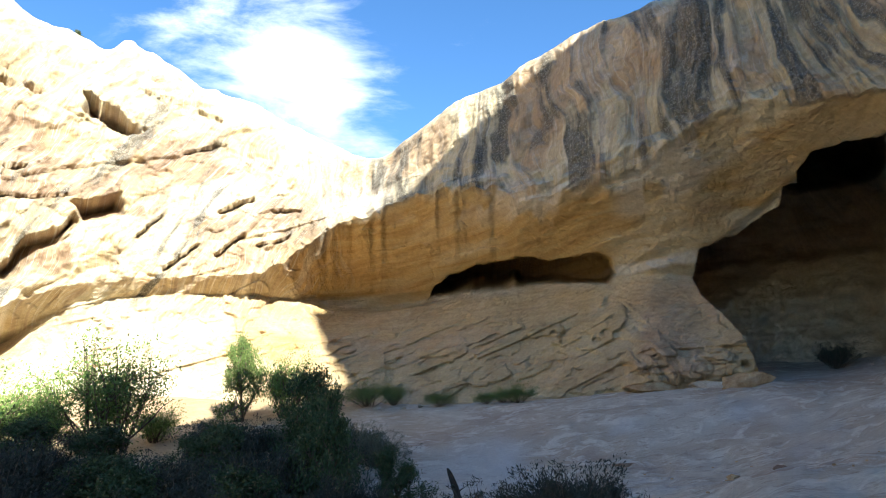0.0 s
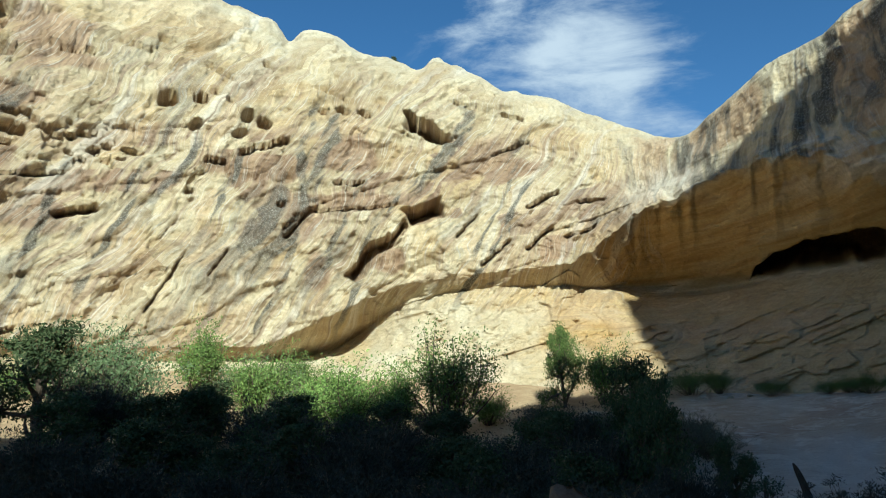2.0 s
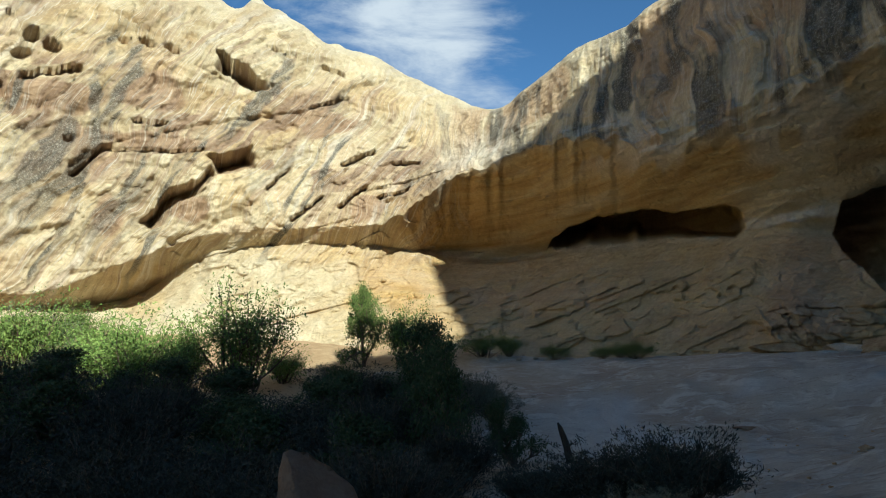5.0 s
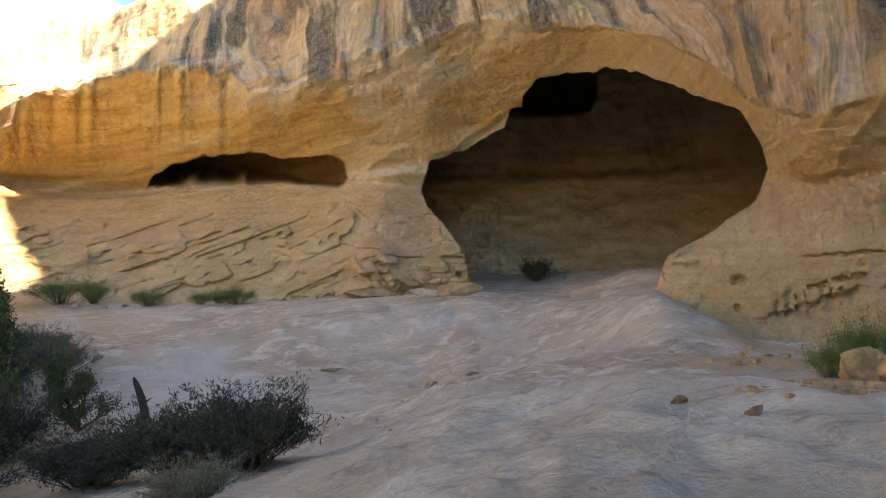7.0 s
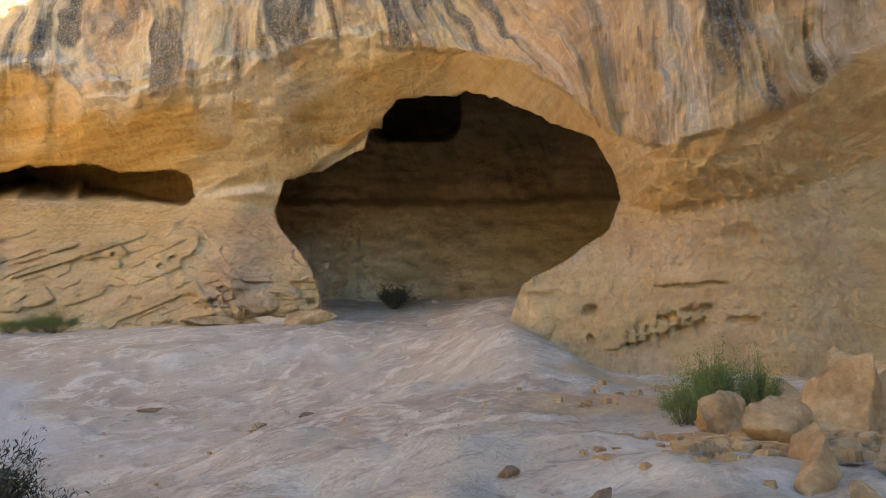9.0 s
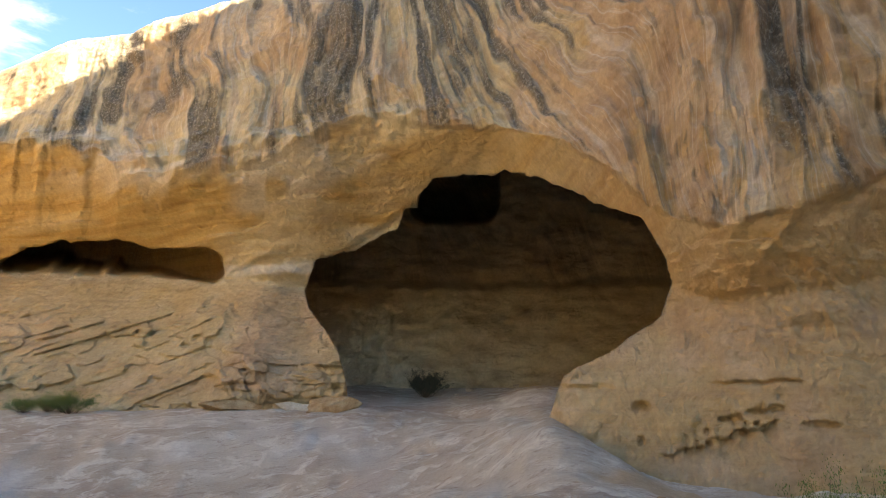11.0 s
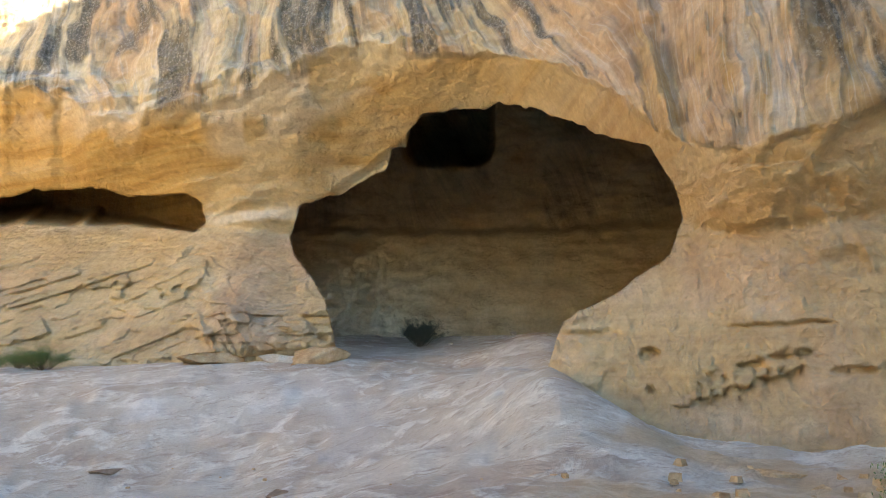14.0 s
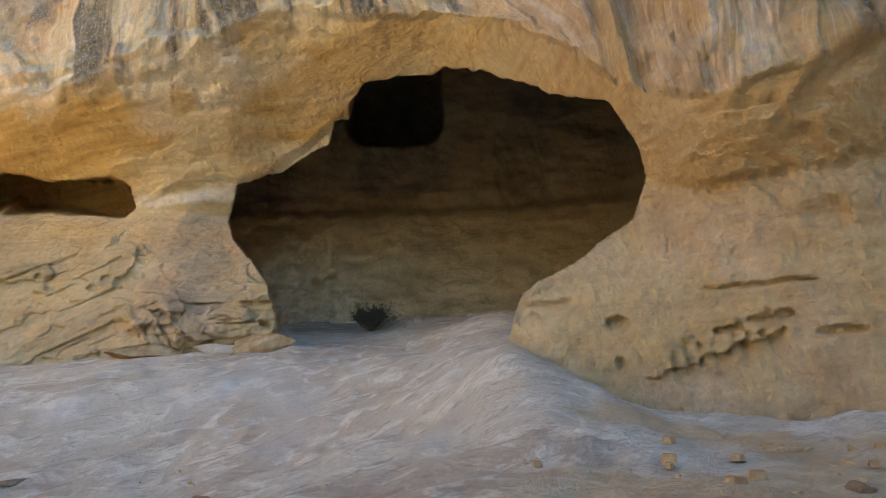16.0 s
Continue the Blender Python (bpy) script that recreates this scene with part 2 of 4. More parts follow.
CLIFF, FLOOR = cliff_sandstone(), slickrock()
TAN_ROCK = plain_rock("tan_rock", (0.36, 0.21, 0.10), (0.54, 0.36, 0.19), (0.66, 0.50, 0.31), 1.6)
BROWN_ROCK = plain_rock("brown_rock", (0.22, 0.14, 0.09), (0.34, 0.22, 0.14), (0.42, 0.30, 0.20))
PALE_ROCK = plain_rock("pale_rock", (0.42, 0.34, 0.25), (0.55, 0.46, 0.35), (0.66, 0.58, 0.46))
JUNIPER = foliage("juniper_leaf", (0.040, 0.062, 0.024), (0.085, 0.115, 0.045))
SHRUB = foliage("shrub_leaf", (0.07, 0.12, 0.03), (0.17, 0.23, 0.06))
LIME = foliage("lime_leaf", (0.09, 0.155, 0.035), (0.22, 0.31, 0.08))
WILLOW = foliage("willow_leaf", (0.085, 0.135, 0.055), (0.21, 0.28, 0.13))
BRUSH = foliage("brush_leaf", (0.036, 0.040, 0.028), (0.085, 0.088, 0.062), (0.06, 0.05, 0.038), 0.3)
SAGE = foliage("sage_leaf", (0.09, 0.10, 0.065), (0.19, 0.19, 0.13), (0.2, 0.17, 0.11), 0.3)
BARK, DEAD = bark("juniper_bark", (0.07, 0.05, 0.035), (0.18, 0.14, 0.10)), bark("dead_wood", (0.03, 0.022, 0.016), (0.09, 0.065, 0.045))


# ---- noise on arrays ----
def lattice(ix, iy, iz, seed):
    h = (ix.astype(np.int64) * 374761393 + iy.astype(np.int64) * 668265263 + iz.astype(np.int64) * 1274126177 + seed * 974711) & 0xFFFFFFFF
    h = ((h ^ (h >> 13)) * 1274126177) & 0xFFFFFFFF
    h = ((h ^ (h >> 16)) * 2246822519) & 0xFFFFFFFF
    return ((h ^ (h >> 15)) & 0xFFFF) / 32767.5 - 1.0


def smooth_noise(x, y, z, seed=0):
    """Value noise from -1 to 1 on arrays."""
    x, y, z = np.broadcast_arrays(np.asarray(x, float), np.asarray(y, float), np.asarray(z, float))
    ix, iy, iz = np.floor(x), np.floor(y), np.floor(z)
    fx, fy, fz = x - ix, y - iy, z - iz
    fx, fy, fz = (f * f * f * (f * (f * 6 - 15) + 10) for f in (fx, fy, fz))
    total = 0
    for a in (0, 1):
        for b in (0, 1):
            for c in (0, 1):
                w = (fx if a else 1 - fx) * (fy if b else 1 - fy) * (fz if c else 1 - fz)
                total = total + w * lattice(ix + a, iy + b, iz + c, seed)
    return total


def rough_noise(x, y, z, octaves=4, seed=0, gain=0.5):
    total, amp = 0, 1.0
    for k in range(octaves):
        total = total + amp * smooth_noise(x * 2.03**k, y * 2.03**k, z * 2.03**k, seed + 17 * k)
        amp *= gain
    return total


def ridged(x, y, z, octaves=3, seed=0):
    total, amp = 0, 1.0
    for k in range(octaves):
        total = total + amp * (1 - 2 * np.abs(smooth_noise(x * 2.1**k, y * 2.1**k, z * 2.1**k, seed + 31 * k)))
        amp *= 0.5
    return total


def ease(low, high, v):
    t = np.clip((v - low) / (high - low), 0, 1)
    return t * t * (3 - 2 * t)


def glide(at, xs, ys):
    """Smooth interpolation (monotone cubic) through a few knots."""
    xs, ys = np.asarray(xs, float), np.asarray(ys, float)
    h, d = np.diff(xs), np.diff(ys) / np.diff(xs)
    m = np.r_[d[0], np.where(d[1:] * d[:-1] > 0, 2 * d[1:] * d[:-1] / (d[1:] + d[:-1] + 1e-12), 0), d[-1]]
    at = np.clip(at, xs[0], xs[-1])
    k = np.clip(np.searchsorted(xs, at) - 1, 0, len(xs) - 2)
    t = (at - xs[k]) / h[k]
    return ((2 * t**3 - 3 * t**2 + 1) * ys[k] + (t**3 - 2 * t**2 + t) * h[k] * m[k] + (-2 * t**3 + 3 * t**2) * ys[k + 1] + (t**3 - t**2) * h[k] * m[k + 1])


def sheet(name, x, y, z, values, material, parent=None):
    """A grid of points as one smooth mesh, with float attributes."""
    rows, cols = x.shape
    me = bpy.data.meshes.new(name)
    me.vertices.add(rows * cols)
    me.vertices.foreach_set("co", np.stack([x, y, z], -1).astype(np.float32).ravel())
    i = (np.arange(rows - 1)[:, None] * cols + np.arange(cols - 1)[None, :])
    quads = np.stack([i, i + 1, i + cols + 1, i + cols], -1).reshape(-1, 4).astype(np.int32)
    me.loops.add(quads.size)
    me.loops.foreach_set("vertex_index", quads.ravel())
    me.polygons.add(len(quads))
    me.polygons.foreach_set("loop_start", np.arange(0, quads.size, 4, dtype=np.int32))
    me.polygons.foreach_set("use_smooth", np.ones(len(quads), bool))
    me.update(calc_edges=True)
    for key, v in values.items():
        me.attributes.new(key, "FLOAT", "POINT").data.foreach_set("value", np.ascontiguousarray(v, np.float32).ravel())
    me.materials.append(material)
    ob = new(name, me)
    ob.parent = parent
    return ob


# ---- the canyon: all plan places as bearing (degrees right of +y) and distance from the viewpoint ----
B =      (-125, -90, -66, -52, -42, -36, -29, -22, -16, -11, -6, 0, 6, 11.5, 17, 21, 26, 30, 34, 38, 42, 46, 51, 60, 75, 95, 120, 145, 172)
FOOT_R = (80, 80, 80, 80, 80, 79, 76, 73, 70, 67, 64, 61, 58, 54.5, 52.5, 51.5, 49, 44, 36.5, 33, 31, 30.5, 30.5, 33, 32, 32, 36, 48, 75)
FOOT_Z = (3, 3, 3.5, 5.5, 6, 5.2, 5, 4.4, 4, 4, 3.2, 2.9, 2.9, 3.1, 3.2, 3.3, 3.0, 2.9, 2.7, 1.5, 0.7, 0.5, 0.6, 0.6, 0.5, 0.5, 0.5, 0.5, 0.5)
THROAT_R = (82, 82, 81, 81.5, 83.5, 89, 82.0, 80.3, 82.5, 88, 83.5, 76, 70, 64, 62, 58.5, 54, 50.5, 46.5, 43, 37.8, 34, 33, 36, 34, 34, 38, 50, 77)
THROAT_Z = (8, 8, 7, 7, 7.5, 9.0, 14.5, 15.4, 15.6, 16.2, 15.7, 15.0, 14.3, 13.2, 12.6, 15.2, 17.3, 17.6, 15.6, 12.6, 8.2, 7.0, 7.0, 9, 10, 10, 10, 10, 10)
LIP_R = (82, 82, 80.5, 80.5, 80.5, 79.5, 79.5, 78.5, 77, 75, 70.5, 64.5, 59.5, 55, 51, 48.5, 46.8, 45.5, 42.5, 39, 35, 31.6, 31, 34, 34, 34, 38, 50, 77)
LIP_Z = (12, 12, 9, 8.5, 8.7, 11.9, 16.0, 16.8, 17.4, 21.6, 23.2, 22.4, 19.8, 19.4, 20.4, 21.6, 19.9, 19.0, 17.4, 14.5, 10.8, 9.2, 9.6, 13, 15, 15, 15, 15, 15)
FACE_R = (86, 86, 84, 85, 84, 83, 83, 83, 84, 82, 74, 67, 61.5, 57, 53, 51, 49.5, 48.5, 46.5, 43.5, 39.5, 36, 35, 36, 35, 35, 39, 52, 78)
FACE_Z = (32, 34, 36, 36, 36, 36, 36, 34, 31, 26, 26.5, 29, 30.5, 30.5, 30.0, 29.5, 29.0, 29.0, 29, 28, 27, 27, 28, 30, 32, 32, 32, 32, 32)
RIM_R = (104, 104, 100, 100, 100, 100, 100, 100, 100, 100, 84, 69, 65, 64, 62, 60, 58, 56.5, 54, 52, 50, 48, 46, 42, 38, 38, 42, 56, 84)
RIM_Z = (50, 54, 58, 60.5, 57.6, 53.5, 50.5, 47.5, 43.8, 39.8, 33.2, 33.2, 35.0, 36.4, 35.4, 34.4, 36.2, 38.2, 42.0, 46.5, 49, 51, 53, 55.5, 66, 74, 74.5, 71, 73)

CLIFF_ROWS = (6, 150, 90, 145, 84, 30)


def mouth_of_cave():
    """The outline of the great cave's mouth: bearing and height."""
    return np.array([(21.1, 0.0), (21.1, 3.3), (20.8, 5.0), (20.1, 6.9), (19.0, 8.7), (17.7, 10.5), (17.2, 12.2), (17.9, 14.1), (20.7, 14.9), (22.6, 15.8), (23.8, 16.0), (24.2, 17.0), (25.2, 17.1),
                     (25.3, 17.6), (26.3, 18.0), (28.6, 17.95), (31.6, 17.3), (34.2, 15.8), (35.9, 14.7), (37.9, 13.2), (40.7, 11.0), (42.0, 9.1), (42.3, 8.2), (41.5, 6.9),
                     (38.6, 5.5), (35.4, 4.5), (34.5, 2.9), (34.3, 0.0)])


def inside(px, py, outline, wide):
    """Distance into an outline (negative outside), its bearings weighed as wide metres a degree."""
    ax, ay = outline[:, 0] * wide, outline[:, 1]
    bx, by = np.roll(ax, -1), np.roll(ay, -1)
    px, hit, near = px * wide, np.zeros(px.shape, bool), np.full(px.shape, 1e9)
    for x0, y0, x1, y1 in zip(ax, ay, bx, by):
        t = np.clip(((px - x0) * (x1 - x0) + (py - y0) * (y1 - y0)) / ((x1 - x0) ** 2 + (y1 - y0) ** 2 + 1e-9), 0, 1)
        near = np.minimum(near, np.hypot(px - x0 - t * (x1 - x0), py - y0 - t * (y1 - y0)))
        cross = (y0 > py) != (y1 > py)
        hit ^= cross & (px < (x1 - x0) * (py - y0) / (y1 - y0 + 1e-12) + x0)
    return np.where(hit, near, -near)


def canyon_wall():
    az = np.r_[np.arange(-125, -68, 0.6), np.arange(-68, -20, 0.105), np.arange(-20, 56, 0.085), np.arange(56, 172.1, 0.7)]
    at = [glide(az, B, k) for k in (FOOT_R, FOOT_Z, THROAT_R, THROAT_Z, LIP_R, LIP_Z, FACE_R, FACE_Z, RIM_R, RIM_Z)]
    fr, fz, tr, tz, lr, lz, cr, cz, rr, rz = at
    rz = rz + rough_noise(az / 4.5, 0, 0, 3, 301) * (1.4 - 1.0 * ease(-14, -9, az)) * (1 - ease(24, 40, az))
    # notches between the pale domes, and the unseen skyline that shades the canyon, stepped to shape its shadow
    rz = rz - 1.6 * np.exp(-((az + 39.8) / 0.7) ** 2) - 1.0 * np.exp(-((az + 29.0) / 0.8) ** 2) - 0.8 * np.exp(-((az + 21.5) / 0.9) ** 2)
    rz = rz - 7.0 * ease(46, 56, az) * (1 - ease(87, 92, az)) + (2.6 * ease(90, 95, az) + 3.5 * ease(101, 106, az)) * (1 - ease(109.5, 111.5, az)) - 11.0 * ease(110, 113, az) * (1 - ease(126, 138, az)) - 4.0 * ease(126, 138, az) * (1 - ease(155, 170, az))
    # the alcove's lip is broken into steps
    lz = lz + (0.5 * smooth_noise(az / 1.4, 0, 0, 311) + 0.35 * smooth_noise(az / 0.55, 0, 0, 313)) * ease(-20, -16, az) * (1 - ease(2, 10, az))
    # knots up the section: buried, foot, throat, lip, face, rim, back of the top
    kr = np.stack([fr - 0.6, fr, tr, lr, cr, rr, rr + 55])
    kz = np.stack([fz - 3.5, fz, tz, lz, cz, rz, rz + 4])
    v = np.concatenate([np.linspace(k, k + 1, n, endpoint=False) for k, n in enumerate(CLIFF_ROWS)] + [[len(CLIFF_ROWS) - 0.001]])
    k, t = np.floor(v).astype(int), (v - np.floor(v))[:, None]
    # the top rounds over towards the rim, the rest runs straight from knot to knot
    bend = np.where((k == 4)[:, None], np.sin(t * math.pi / 2), t)
    r = kr[k] + (kr[k + 1] - kr[k]) * np.where((k == 4)[:, None], t**1.5, t)
    z = kz[k] + (kz[k + 1] - kz[k]) * bend
    for _ in range(7):
        r[1:-1], z[1:-1] = (r[:-2] + 2 * r[1:-1] + r[2:]) / 4, (z[:-2] + 2 * z[1:-1] + z[2:]) / 4
    a = np.broadcast_to(az, r.shape)
    vv = np.broadcast_to(v[:, None], r.shape)
    arc = np.radians(a) * 70
    left = 1 - ease(-15, -8, a)                     # the sunlit wall
    apron = ease(0.9, 1.1, vv) * (1 - ease(1.85, 2.05, vv)) * ease(-24, -12, a)
    roof = ease(1.95, 2.1, vv) * (1 - ease(2.9, 3.05, vv)) * ease(-16, -11, a)
    face = ease(2.9, 3.05, vv) * (1 - ease(4.3, 5.0, vv)) * ease(-14, -8, a)
    top = ease(4.2, 4.8, vv)
    butt = ease(34, 40, a)
    # broad swell, slanting ribs, flutes, ledges and grain
    out = 0.8 * rough_noise(arc / 14, z / 11, r / 40, 3, 1) * (0.45 + 0.55 * left)
    p, q = arc * 0.62 + z * 0.78, -arc * 0.78 + z * 0.62
    slant = ease(0.9, 1.3, vv) * (1 - 0.6 * top) * left
    warp = 0.9 * rough_noise(arc / 9, z / 7, 0, 3, 9)
    out += slant * 0.45 * ridged(p / 12 + 0.3 * warp, q / 4.2 + warp, 0, 4, 3)
    out += slant * 0.20 * rough_noise(arc / 5, z / 2.6 - 0.5 * arc / 2.6, 0, 3, 13)
    flute = arc * 0.88 - z * 0.45 + 1.2 * warp
    # slabs with sharp edges, the smaller ones standing along the runs of water
    out += slant * 0.45 * ease(-0.015, 0.02, smooth_noise(flute / 8.5 + 0.35 * warp, (z - arc / 3.2) / 3.4, 0, 8))
    for wide, tall, amp, seed in ((2.8, 9.0, 0.42, 15), (1.1, 4.5, 0.20, 19)):
        out += slant * amp * ease(-0.02, 0.03, smooth_noise(flute / wide + 0.4 * smooth_noise(arc / 1.5, z / 1.5, 0, seed + 3), p / tall, 0, seed) + 0.25 * smooth_noise(arc / 1.1, z / 0.8, 0, seed + 1))
    out += slant * 0.15 * rough_noise(flute / 0.9, p / 7, 0, 3, 7)
    out += slant * 0.10 * ridged(p / 3.2 + warp, q / 1.1 + warp, 0, 3, 6)
    fan = arc + (z - 18) * (0.85 * ease(17, 34, a) - 0.75 * ease(35, 47, a) + 0.55 * ease(47, 60, a)) + 0.9 * rough_noise(arc / 5, z / 6, 0, 3, 10)
    out += face * 0.40 * rough_noise(fan / 1.5, z / 8, 0, 4, 11) + face * (0.22 + 0.16 * butt) * ridged(fan / 2.6, z / 3.0, 0, 3, 14) + face * 0.5 * rough_noise(arc / 6, z / 7, 0, 2, 12)
    # plates peeling off the apron, rising towards the pillar, and the bedded toe of the pillar
    low = 1 - ease(9.0, 12.5, z)
    lift = np.radians(19) * (1 - ease(11, 16, a))
    pu, pw = arc * np.cos(lift) + z * np.sin(lift), z * np.cos(lift) - arc * np.sin(lift)
    bare = 1 - np.exp(-((a - 15.5) / 2.6) ** 2) * ease(5.5, 7.5, z)
    for scale, amp, seed in ((1.0, 0.42, 21), (0.55, 0.22, 23), (1.9, 0.5, 25)):
        plate = smooth_noise(pu / (3.6 * scale) + 0.5 * rough_noise(arc / 2, z, 0, 2, seed + 1), pw / (0.85 * scale), 0, seed)
        out += apron * (1 - 0.92 * butt) * low * bare * amp * ease(0.02, 0.16, plate)
    toe = ease(10.5, 13, a) * (1 - ease(20.6, 21.4, a)) * (1 - ease(5.4, 7.6, z))
    lay = z / 1.2 + 0.18 * rough_noise(arc / 3.5, z / 3, 0, 2, 27)
    out += apron * toe * (1.2 + 0.5 * (1 - (lay - np.floor(lay))) ** 0.4 + 0.4 * rough_noise(arc / 2.2, np.floor(lay) * 3.7, 0, 2, 28))
    block = lattice(np.floor(arc / 2.3 + 0.6 * smooth_noise(arc / 2, z / 1.1, 0, 58)), np.floor(z / 1.1 + 0.4 * smooth_noise(arc / 3, z / 3, 0, 59)), np.zeros_like(z), 29)
    out += apron * toe * 0.55 * block
    out += apron * (1 - 0.7 * butt) * 0.16 * rough_noise(arc / 2.0, z / 0.9 - arc / 4, 0, 4, 26)
    beds = z / 2.3 + 0.35 * rough_noise(arc / 20, z / 9, 0, 2, 41)
    out += (0.16 * np.abs(np.sin(beds * math.pi)) ** 0.5) * np.clip(butt + 0.5 * roof, 0, 1)
    out += roof * 0.16 * rough_noise(arc / 6, z / 1.3, 0, 4, 31)
    sweep = arc * 0.5 - (z - 14) * 1.3 * ease(2, 10, a) + 1.0 * rough_noise(arc / 8, z / 4, 0, 2, 36)
    out += roof * (0.45 * ridged(sweep / 4.0, z / 7, 0, 2, 37) + 0.22 * ease(-0.08, 0.08, smooth_noise(arc / 6.5, z / 1.9, 0, 38)))
    edge = ease(2.6, 2.95, vv) * (1 - ease(3.1, 3.4, vv)) * ease(-14, -10, a) * (1 - 0.75 * ease(24, 34, a))
    out += edge * (0.55 * rough_noise(arc / 2.5, z / 1.0, 0, 3, 33) + 0.22 * ease(-0.05, 0.05, smooth_noise(arc / 3.2, z / 1.4, 0, 35)))
    out += top * 0.9 * rough_noise(arc / 9, r / 9, z / 5, 3, 51) + top * 0.25 * np.abs(np.sin(z * 1.4 + 2 * rough_noise(arc / 12, z / 9, 0, 2, 53)))
    out += 0.13 * rough_noise(arc / 1.1, z / 0.8, r / 1.1, 4, 61, 0.6)
    pillar = np.exp(-((a - 14.4) / 2.3) ** 2) * ease(1.0, 1.35, vv) * (1 - ease(2.0, 2.5, vv))
    out += 1.6 * pillar
    neck = butt * ease(1.6, 1.9, vv) * (1 - ease(2.4, 2.9, vv))
    out += neck * 0.16 * ridged(arc / 1.2 + z / 2, z / 0.7, 0, 3, 43)
    r2, z2 = r - out, z.copy()

    pull = np.zeros_like(r)

    def carve(bearing, height, wide, high, depth, tilt=0.0, roofed=False):
        """A hollow pressed into the rock: a soft bowl, or a slab broken away below a sharp roof."""
        reach = (wide + high + 1.5) / 1.2
        cols = slice(np.searchsorted(az, bearing - reach), np.searchsorted(az, bearing + reach))
        u, w = (a[:, cols] - bearing) * r[:, cols] * radians(1), z[:, cols] - height
        c, s = math.cos(radians(tilt)), math.sin(radians(tilt))
        along, across = u * c + w * s, w * c - u * s
        if roofed:
            across = across + 0.22 * high * rough_noise(along / high / 1.3, across / high / 3, bearing, 3, 73)
            down = -across / high
            shape = ease(-0.05, 0.05, down) * np.clip(1 - down, 0, 1) ** 0.7 * (1 - ease(0.7, 1.0, np.abs(along) / wide + 0.2 * smooth_noise(along, across, bearing, 75)))
        else:
            shape = 1 - ease(0.84, 1.16, np.hypot(along / wide, across / high) + 0.16 * rough_noise(u / wide, w / high, bearing, 2, 71))
        pull[:, cols] = np.maximum(pull[:, cols], (1.9 if roofed else 1.2) * depth * shape * ((vv[:, cols] > 1.02) & (vv[:, cols] < 4.9)))

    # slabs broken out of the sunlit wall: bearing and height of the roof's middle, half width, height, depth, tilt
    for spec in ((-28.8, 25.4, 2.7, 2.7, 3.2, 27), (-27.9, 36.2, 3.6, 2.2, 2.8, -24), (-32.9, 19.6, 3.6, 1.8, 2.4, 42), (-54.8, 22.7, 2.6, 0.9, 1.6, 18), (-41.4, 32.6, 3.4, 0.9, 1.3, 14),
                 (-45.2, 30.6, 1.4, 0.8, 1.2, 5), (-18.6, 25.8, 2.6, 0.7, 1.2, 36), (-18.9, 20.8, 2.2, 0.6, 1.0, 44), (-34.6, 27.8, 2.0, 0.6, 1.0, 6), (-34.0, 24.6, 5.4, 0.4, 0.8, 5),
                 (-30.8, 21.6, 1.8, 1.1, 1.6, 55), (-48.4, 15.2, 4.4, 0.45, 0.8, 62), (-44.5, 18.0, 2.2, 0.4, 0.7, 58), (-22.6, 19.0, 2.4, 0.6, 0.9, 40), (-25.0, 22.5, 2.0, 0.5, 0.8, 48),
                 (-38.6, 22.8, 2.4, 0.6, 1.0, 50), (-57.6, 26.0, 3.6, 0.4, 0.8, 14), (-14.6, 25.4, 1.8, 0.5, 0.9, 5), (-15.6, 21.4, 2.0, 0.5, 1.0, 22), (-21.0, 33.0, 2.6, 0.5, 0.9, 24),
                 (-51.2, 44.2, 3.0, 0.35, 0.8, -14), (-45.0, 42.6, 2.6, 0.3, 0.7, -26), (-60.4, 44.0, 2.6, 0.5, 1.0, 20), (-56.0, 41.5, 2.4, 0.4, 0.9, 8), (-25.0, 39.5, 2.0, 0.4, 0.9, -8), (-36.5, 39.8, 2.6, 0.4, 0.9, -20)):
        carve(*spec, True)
    # round hollows
    for spec in ((-49.0, 37.6, 1.2, 0.75, 2.6, 10), (-46.6, 38.0, 0.8, 0.6, 2.2, -20), (-46.8, 34.6, 0.75, 0.6, 1.8, 20), (-42.9, 36.0, 0.65, 0.6, 1.8, 30), (-41.5, 35.2, 0.9, 0.7, 2.0, -35),
                 (-43.4, 34.0, 0.9, 0.4, 1.4, 20), (-45.6, 38.9, 0.4, 0.3, 1.2, 0), (-44.4, 38.2, 0.4, 0.3, 1.2, 0), (-49.5, 46.0, 1.1, 0.35, 1.4, 5), (-41.3, 44.0, 0.9, 0.4, 1.4, -20),
                 (-20.8, 37.6, 1.3, 0.5, 1.5, -15), (-24.4, 38.6, 0.7, 0.35, 1.2, 0), (-36.8, 37.0, 0.6, 0.4, 1.2, 0), (-35.2, 37.2, 0.9, 0.45, 1.6, -15), (-33.4, 37.0, 1.0, 0.5, 1.6, -20),
                 (-60.2, 12.6, 0.8, 0.35, 1.3, 20), (-61.6, 11.0, 0.6, 0.4, 1.3, 10), (-58.2, 9.4, 1.0, 0.3, 1.3, 25), (-61.8, 8.2, 1.0, 0.3, 1.3, 5), (-57.0, 7.6, 0.8, 0.3, 1.2, 20), (-59.6, 7.0, 0.9, 0.3, 1.2, 10),
                 (-53.6, 7.4, 1.2, 0.35, 1.4, 10), (-51.0, 7.0, 0.9, 0.3, 1.2, 5), (-47.0, 26.4, 0.5, 0.4, 1.2, 30), (-40.0, 25.0, 0.5, 0.4, 1.0, 0), (-54.0, 29.6, 0.7, 0.4, 1.3, 20), (-52.0, 29.0, 0.5, 0.3, 1.2, 0)):
        carve(*spec)
